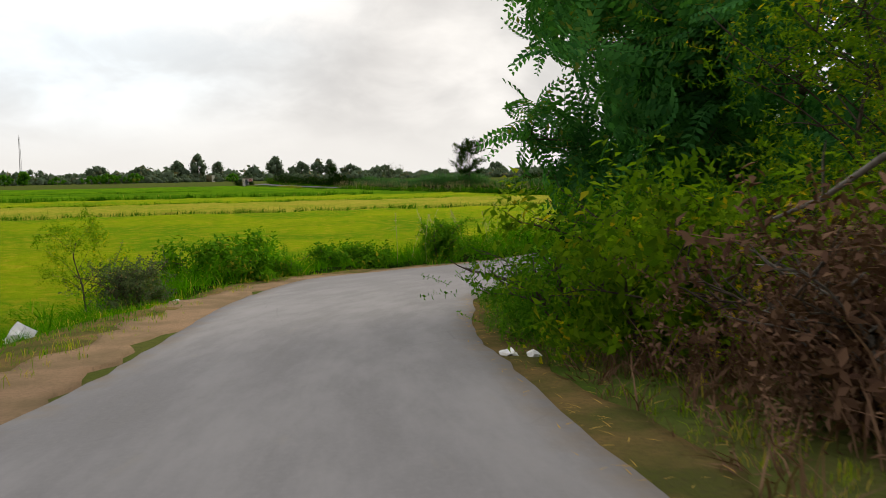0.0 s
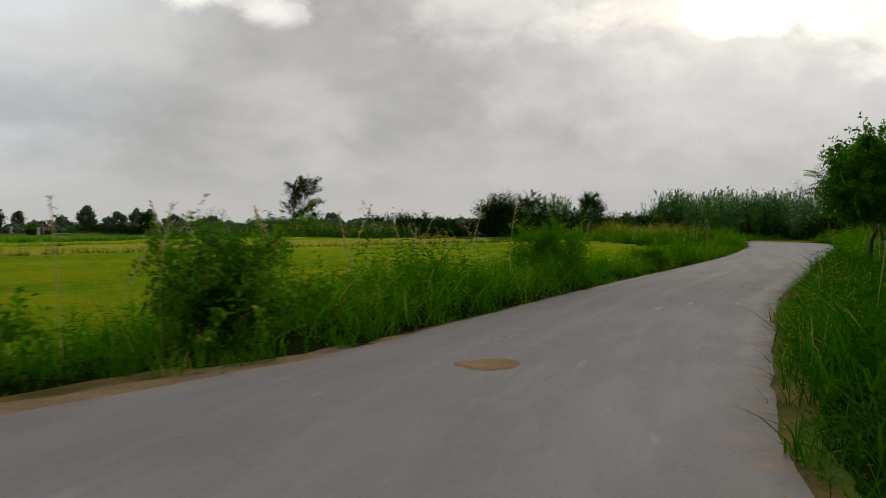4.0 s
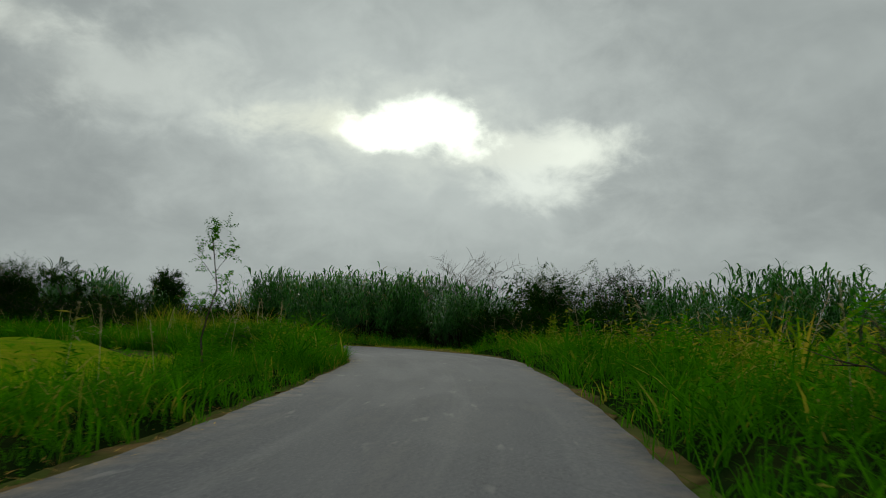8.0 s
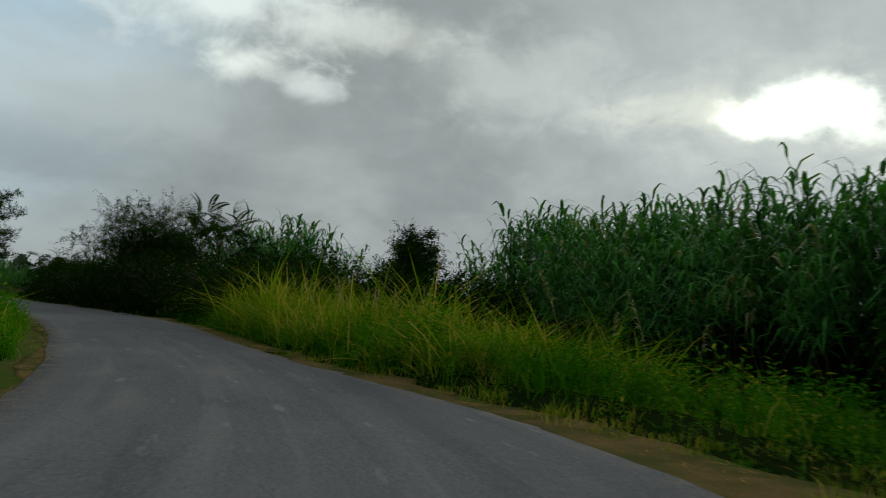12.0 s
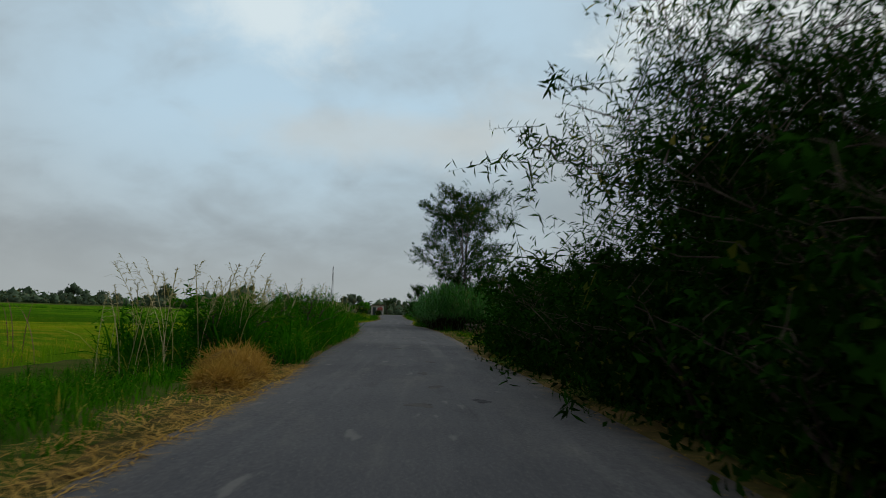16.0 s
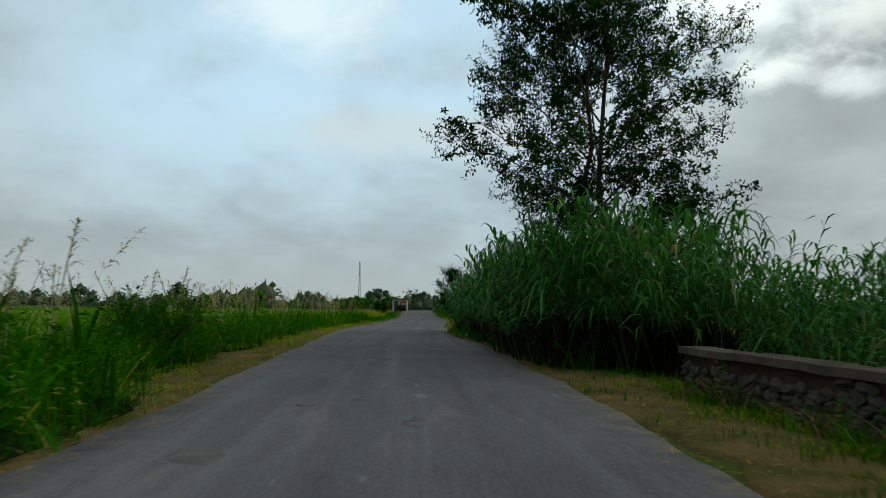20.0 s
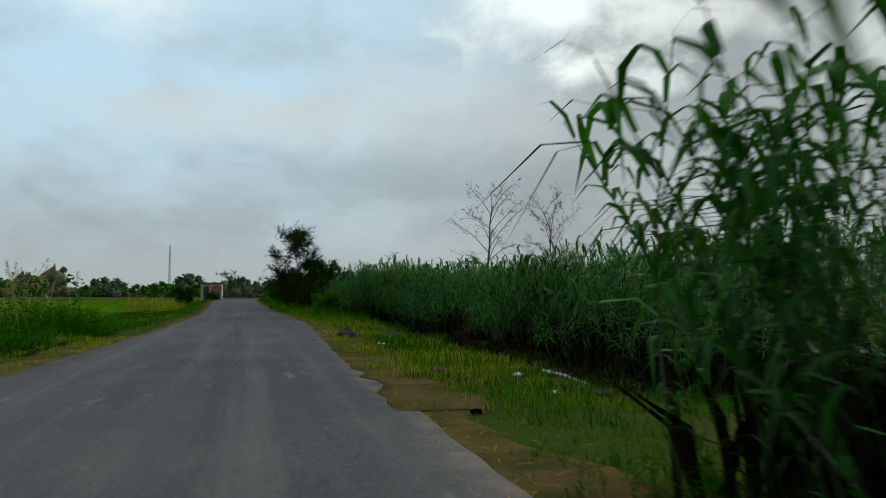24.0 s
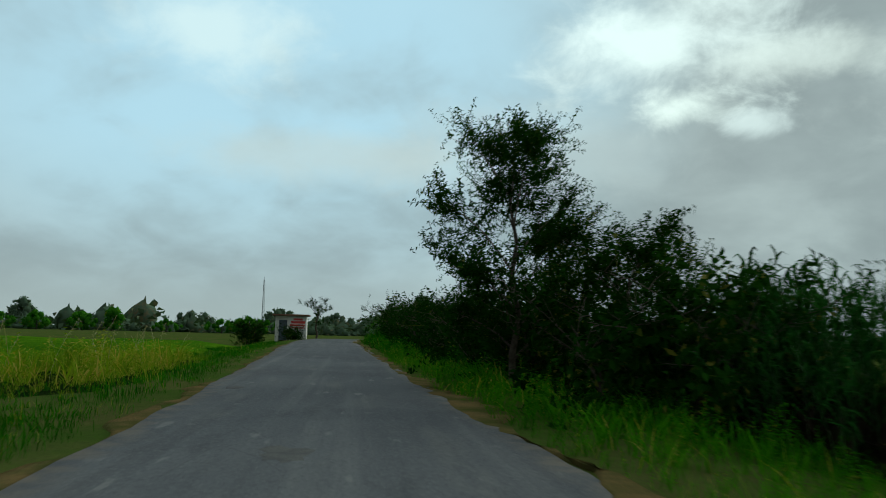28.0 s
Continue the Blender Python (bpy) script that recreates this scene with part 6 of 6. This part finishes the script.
def parapet():
    """A low wall of rough stones under a concrete cap, beside a culvert."""
    s0, s1 = 168.0, 188.0
    root = holder("parapet_wall", spot(178, 4.6), "low rubble-stone parapet with a concrete cap beside the road", "wall")
    base = np.array(root.location)
    lat = lambda s: np.interp(s, [s0, s1], [5.1, 4.2])
    s = np.arange(s0, s1 + 0.1, 0.5)

    def bar(name, off0, off1, z0, z1, mat, label=""):
        a, b = np.stack(at(s, lat(s) + off0), 1), np.stack(at(s, lat(s) + off1), 1)
        wob = np.random.default_rng(4).normal(0, 0.008, len(s))
        rows = [np.column_stack([p, np.full(len(s), z) + wob]) for p, z in ((a, z0), (a, z1), (b, z1), (b, z0))]
        V = np.stack(rows, 1).reshape(-1, 3) - base
        q = []
        for i in range(len(s) - 1):
            for j in range(4):
                q.append((i * 4 + j, i * 4 + (j + 1) % 4, i * 4 + 4 + (j + 1) % 4, i * 4 + 4 + j))
        q += [(3, 2, 1, 0), tuple((len(s) - 1) * 4 + j for j in range(4))]
        part_mesh(name, mesh_of(name, V, q, mat), root, label)

    bar("core", 0.05, 0.40, -0.4, 0.50, M_SOIL, "dark mortar between the stones")
    bar("cap", -0.04, 0.46, 0.50, 0.60, M_CONCRETE, "weathered pale concrete cap")
    r = np.random.default_rng(9)
    stones = []
    for k in range(5):
        bm = lump(k + 1, 0.16, 0.07, 0.085, 0.75, 2, -1.0)
        me = bpy.data.meshes.new("stone")
        bm.to_mesh(me)
        bm.free()
        me.materials.append(M_STONE)
        stones.append(me)
    n = 0
    for row in range(4):
        p = s0 + r.uniform(0, 0.2)
        while p < s1 and n < 290:
            w = r.uniform(0.14, 0.42)
            x, y = at(p, float(lat(p)) + 0.05)
            ob = part_mesh("stone", stones[int(r.integers(0, 5))], root)
            ob.matrix_basis = pose(float(x) - base[0], float(y) - base[1], -0.02 + row * 0.15 - base[2] + r.normal(0, 0.03), r.uniform(-25, 25), r.uniform(-25, 25), 27.5 + 90 + r.uniform(-8, 8)) @ Matrix.Diagonal((w / 0.30, 1.0, r.uniform(0.8, 1.15), 1))
            p += w * 0.95
            n += 1


parapet()

# litter, stones and heaps
for k, (s, lat, sx, sy, sz, label) in enumerate([(12.2, -5.7, 0.22, 0.17, 0.20, "crumpled white plastic bag on the bank"), (12.6, -6.1, 0.14, 0.12, 0.09, "torn white plastic scrap"), (21.2, -7.4, 0.32, 0.14, 0.09, "flattened white plastic sheet in the weeds"), (8.8, 1.5, 0.13, 0.09, 0.045, "dirty white plastic bag at the road's edge"), (8.6, 1.75, 0.08, 0.07, 0.05, "dirty white plastic scrap"),
                                                (17.5, -6.0, 0.10, 0.07, 0.04, "white paper scrap"), (193.5, 3.0, 0.16, 0.10, 0.06, "white plastic scrap at the road's edge"), (257.6, 3.1, 0.16, 0.08, 0.07, "white plastic bottle in the grass"), (235.2, 3.3, 0.28, 0.05, 0.03, "pale strip of plastic in dry grass"), (231.2, 5.3, 0.22, 0.10, 0.05, "white plastic scrap before the reeds"), (211.2, 2.4, 0.12, 0.10, 0.10, "white plastic cup under the reeds"),
                                                (229.0, 4.6, 0.15, 0.08, 0.04, "white paper scrap"), (226.8, 4.4, 0.14, 0.1, 0.04, "white plastic scrap"), (238.6, 6.2, 0.12, 0.08, 0.06, "white plastic scrap on a heap")]):
    lump_thing("plastic_litter", spot(s, lat, 0.03), 40 * k, k + 11, (sx, sy, sz), M_PLASTIC, label, "litter", 0.6, 2)
for k, (s, lat, sx, sy, sz, label) in enumerate([(238.0, 2.8, 0.30, 0.24, 0.27, "dark rough boulder on the verge"), (239.2, 4.2, 0.42, 0.3, 0.28, "dark rough boulder on the verge"), (129.2, 3.2, 0.18, 0.14, 0.12, "pale stone at the road's edge"), (228.2, 3.0, 0.12, 0.1, 0.07, "small stone in the dust"), (230.0, 3.4, 0.1, 0.09, 0.06, "small stone in the dust"), (233.2, 3.0, 0.13, 0.1, 0.07, "small stone in the dust")]):
    lump_thing("stone", spot(s, lat, 0.04), 55 * k, k + 31, (sx, sy, sz), M_STONE, label, "stone", 0.4, 2)


def brush_heap(s, lat, size, seed):
    """Dug-out soil and roots, with dead stalks on it."""
    root = holder("brush_heap", spot(s, lat, 0.0), "low heap of dark soil, roots and dead stalks before the reeds", "heap", "heaps before the reeds")
    root.rotation_euler = (0, 0, radians(117 + seed * 13))
    part("soil", lump(seed, *size, 0.5, 3), M_SOIL, root)
    r = np.random.default_rng(seed)
    n = int(300 * size[0] * size[1])
    a, e = r.uniform(0, 6.28, n), np.arcsin(r.uniform(0.0, 1, n))
    P = np.stack([np.cos(a) * np.cos(e) * size[0], np.sin(a) * np.cos(e) * size[1], np.sin(e) * size[2]], 1) * 0.92
    v = scattered(TUFT_LOW, P, r.uniform(0, 6.28, n), r.uniform(0.5, 1.2, n), r.uniform(0.2, 1.3, n), r.uniform(0, 6.28, n))
    # the stalks take the shade colour used inside the reed stands
    tagged(part_mesh("stalk", mesh_of("stalk", *v, M_SHADE_THATCH), root, "dead stalks coloured dark for shade"), kind="stuff")


for k, (s, lat, size) in enumerate([(237.0, 6.2, (1.2, 0.6, 0.26)), (234.4, 6.5, (1.1, 0.6, 0.24)), (239.6, 6.7, (0.9, 0.6, 0.45)), (243.5, 6.1, (0.8, 0.5, 0.15))]):
    brush_heap(s, lat, size, k + 51)
R1 = np.random.default_rng(77)
for k in range(22):
    z = float(R1.uniform(0.06, 0.16))
    lump_thing("rubble_stone", spot(float(R1.uniform(227, 234)), float(R1.uniform(4.9, 6.6)), 0.02), float(R1.uniform(0, 360)), k + 71, (z * 1.4, z, z * 0.7), M_STONE, "grey broken stone before the reeds", "stone", 0.45, 1, "rubble before the reeds")


def straw_heap(s, lat, size, seed):
    root = holder("straw_heap", spot(s, lat), "tumbled heap of golden straw at the road's edge", "heap")
    bm = lump(seed, size, size * 0.75, size * 0.62, 0.35, 3, -0.15)
    for f in bm.faces:
        f.smooth = True
    part("core", bm, M_STRAWMAT, root)
    r = np.random.default_rng(seed)
    n = 1500
    a, e = r.uniform(0, 6.28, n), np.arcsin(r.uniform(0.0, 1, n))
    P = np.stack([np.cos(a) * np.cos(e) * size, np.sin(a) * np.cos(e) * size * 0.75, np.sin(e) * size * 0.62], 1) * r.uniform(0.85, 1.1, (n, 1))
    v = scattered([blade(0.12, 0.3, 0.012, 2, k * 1.3) for k in range(5)], P, r.uniform(0, 6.28, n), r.uniform(0.6, 1.3, n), r.uniform(0.3, 1.5, n), r.uniform(0, 6.28, n))
    tagged(part_mesh("straw", mesh_of("straw", *v, M_STRAW), root), kind="stuff")


straw_heap(149.2, -3.8, 0.7, 3)
straw_heap(147.4, -3.3, 0.5, 4)
straw_heap(145.4, -3.2, 0.38, 5)


def loose(s0, s1, off0, off1, side, n, mat, label, seed, size=0.65):
    """Straw, leaves and twigs lying flat along an edge."""
    r = np.random.default_rng(seed)
    s, off = r.uniform(s0, s1, n), off0 + (off1 - off0) * r.uniform(0, 1, n) ** 1.4
    lat = np.where(side < 0, left_edge(s) - off, right_edge(s) + off)
    x, y = at(s, lat)
    P = np.stack([x, y, road_z(s) - 0.005], 1)
    v = scattered([blade(0.03, 0.22, 0.016, 2, k * 1.3) for k in range(5)], P, r.uniform(0, 6.28, n), size * r.uniform(0.4, 1.3, n))
    thing("dry_litter", mesh_of("dry_litter", *v, mat), label, "litter", "stuff")


loose(-5, 40, -0.2, 0.8, 1, 1100, M_STRAW, "dry leaves and straw along the edge", 301, 0.5)
loose(34, 130, -0.2, 0.5, -1, 1500, M_STRAW, "dry straw along the edge", 302)
loose(128, 240, -0.3, 0.8, -1, 3600, M_STRAW, "dry straw along the edge", 303)
loose(132, 151, -0.1, 1.0, -1, 3500, M_STRAW, "scattered golden straw along the edge", 307, 1.2)
loose(90, 118, 0.0, 3.0, 1, 1800, M_STRAW, "dry straw outside the bend", 304)
loose(118, 226, -0.3, 1.0, 1, 3600, M_STRAW, "dry straw along the edge", 305)
loose(224, 262, -0.2, 2.2, 1, 1800, M_STRAW, "dry straw and leaves on the verge", 306)


def blossom(s0, s1, lat0, lat1, z0, z1, n, seed):
    """Small white flower heads on the outer leaves of the bushes."""
    r = np.random.default_rng(seed)
    s, f = r.uniform(s0, s1, n), r.uniform(0, 1, n)
    lat = lat0 + (lat1 - lat0) * f + r.normal(0, 0.15, n)
    x, y = at(s, lat)
    P = np.stack([x, y, ground_z(x, y) + z0 + (z1 - z0) * f + r.normal(0, 0.2, n)], 1)
    v = scattered([leafy_sprig(r, 0.02, 6, 0.05, 0.9, 0.1) for _ in range(3)], P, r.uniform(0, 6.28, n), r.uniform(0.7, 1.3, n))
    thing("white_blossom", mesh_of("white_blossom", *v, M_FLOWER), "small flat white flower heads on dark bushes", "flowers", "stuff")


blossom(130, 142, 3.2, 4.4, 0.8, 2.6, 90, 311)


def fallen_pole():
    a, b = spot(231.0, 5.8, 0.06), spot(228.4, 5.6, 0.05)
    v, q = tube([a, (a + b) / 2 + Vector((0, 0, 0.03)), b], [0.032, 0.035, 0.032], 7)
    c = np.array((a + b) / 2)
    ob = thing("fallen_pole", mesh_of("fallen_pole", v - c, q, M_WHITE, True), "white painted pole lying in the grass", "pole")
    ob.location = c


fallen_pole()


def dead_branch():
    pts = [(1.75, 6.05, 3.56), (1.95, 5.7, 3.72), (2.15, 5.3, 4.0), (2.6, 4.9, 4.15), (3.4, 4.6, 4.4)]
    c = np.array(pts).mean(0)
    ob = thing("dead_branch", mesh_of("dead_branch", *join([tube(np.array(pts) - c, [0.012, 0.02, 0.026, 0.03, 0.034], 6), tube(np.array([pts[1], (1.8, 5.4, 3.98), (1.72, 5.2, 4.1)]) - c, [0.012, 0.009, 0.004], 5)]), M_TWIG, True), "pale bare branch sticking out of a tangled bush", "branch")
    ob.location = c


dead_branch()


def bent_stalks(s, lat, seed):
    """Dead canes that stick out of the grass and bow over."""
    r = np.random.default_rng(seed)
    v = join([blade(r.uniform(2.0, 2.8), r.uniform(0.6, 1.8), 0.022, 6, r.uniform(2.0, 4.2), (r.normal(0, 0.5), r.normal(0, 0.5), 0), 1.3) for _ in range(4)])
    ob = thing("bent_cane", mesh_of("bent_cane", *v, M_DEAD), "thin dead canes bowing over the grass", "cane", "stuff")
    ob.location = spot(s, lat)


bent_stalks(153, -9.6, 1)
bent_stalks(181, -6.2, 2)
bent_stalks(186, -5.4, 3)


def road_patch(name, s, lat, long, wide, mat, label, seed, lift=0.007):
    """A thin uneven patch on the asphalt."""
    r = np.random.default_rng(seed)
    n = 18
    a = np.arange(n) / n * 2 * np.pi
    edge = 1 + 0.6 * np.convolve(r.normal(0, 1, n + 4), np.ones(3) / 3, "same")[2:-2]
    ss, ll = [np.array([s])], [np.array([lat])]
    for f in (0.5, 0.9, 1.0):
        ss.append(s + np.cos(a) * edge * long / 2 * f)
        ll.append(lat + np.sin(a) * edge * wide / 2 * f)
    ss, ll = np.concatenate(ss), np.concatenate(ll)
    x, y = at(ss, ll)
    f = (ll - left_edge(ss)) / (right_edge(ss) - left_edge(ss))
    z = road_z(ss) + 0.03 * (1 - (2 * f - 1) ** 2) + np.concatenate([np.full(1 + 2 * n, lift), np.full(n, -0.004)])
    faces = [(0, 1 + k, 1 + (k + 1) % n) for k in range(n)]
    for ring in (0, 1):
        b = 1 + ring * n
        faces += [(b + k, b + n + k, b + n + (k + 1) % n, b + (k + 1) % n) for k in range(n)]
    thing(name, mesh_of(name, np.stack([x, y, z], 1), faces, mat, True), label, "patch", "structure")


M_PALE = solid("pale_patch", two_tone((0.15, 0.142, 0.135), (0.105, 0.102, 0.102), 2.5, 0.95, 0.4, 0.01, 40.0))
M_TAR = solid("dark_patch", two_tone((0.068, 0.067, 0.072), (0.095, 0.094, 0.099), 2.0, 0.95, 0.4, 0.01, 50.0))
road_patch("sand_patch", 32.5, -1.75, 1.0, 0.75, M_SAND, "filled pothole of pale brown sand in the asphalt", 1, 0.012)
for k, (s, lat, long, wide) in enumerate([(149.2, -0.1, 0.7, 0.25), (143.5, -0.1, 0.45, 0.30), (146.4, 0.1, 0.5, 0.22), (185.7, -0.6, 0.5, 0.26), (185.2, -1.2, 0.5, 0.24), (182.0, -1.7, 0.8, 0.32), (183.8, 0.0, 0.6, 0.30), (275.8, -2.3, 1.1, 0.40), (266.8, -0.5, 0.9, 0.5), (153.2, 0.1, 0.6, 0.3), (160.5, -0.8, 0.7, 0.25), (170.2, 0.4, 0.8, 0.25), (193.0, -0.4, 0.7, 0.28), (230.5, -0.9, 0.9, 0.3)]):
    road_patch("asphalt_patch", s, lat, long, wide, M_PALE, "worn pale patch in the asphalt", 20 + k, 0.005)
for k, (s, lat, long, wide) in enumerate([(144.3, 0.7, 0.5, 0.3)]):
    road_patch("asphalt_patch", s, lat, long, wide, M_TAR, "dark tarred patch in the asphalt", 40 + k, 0.005)
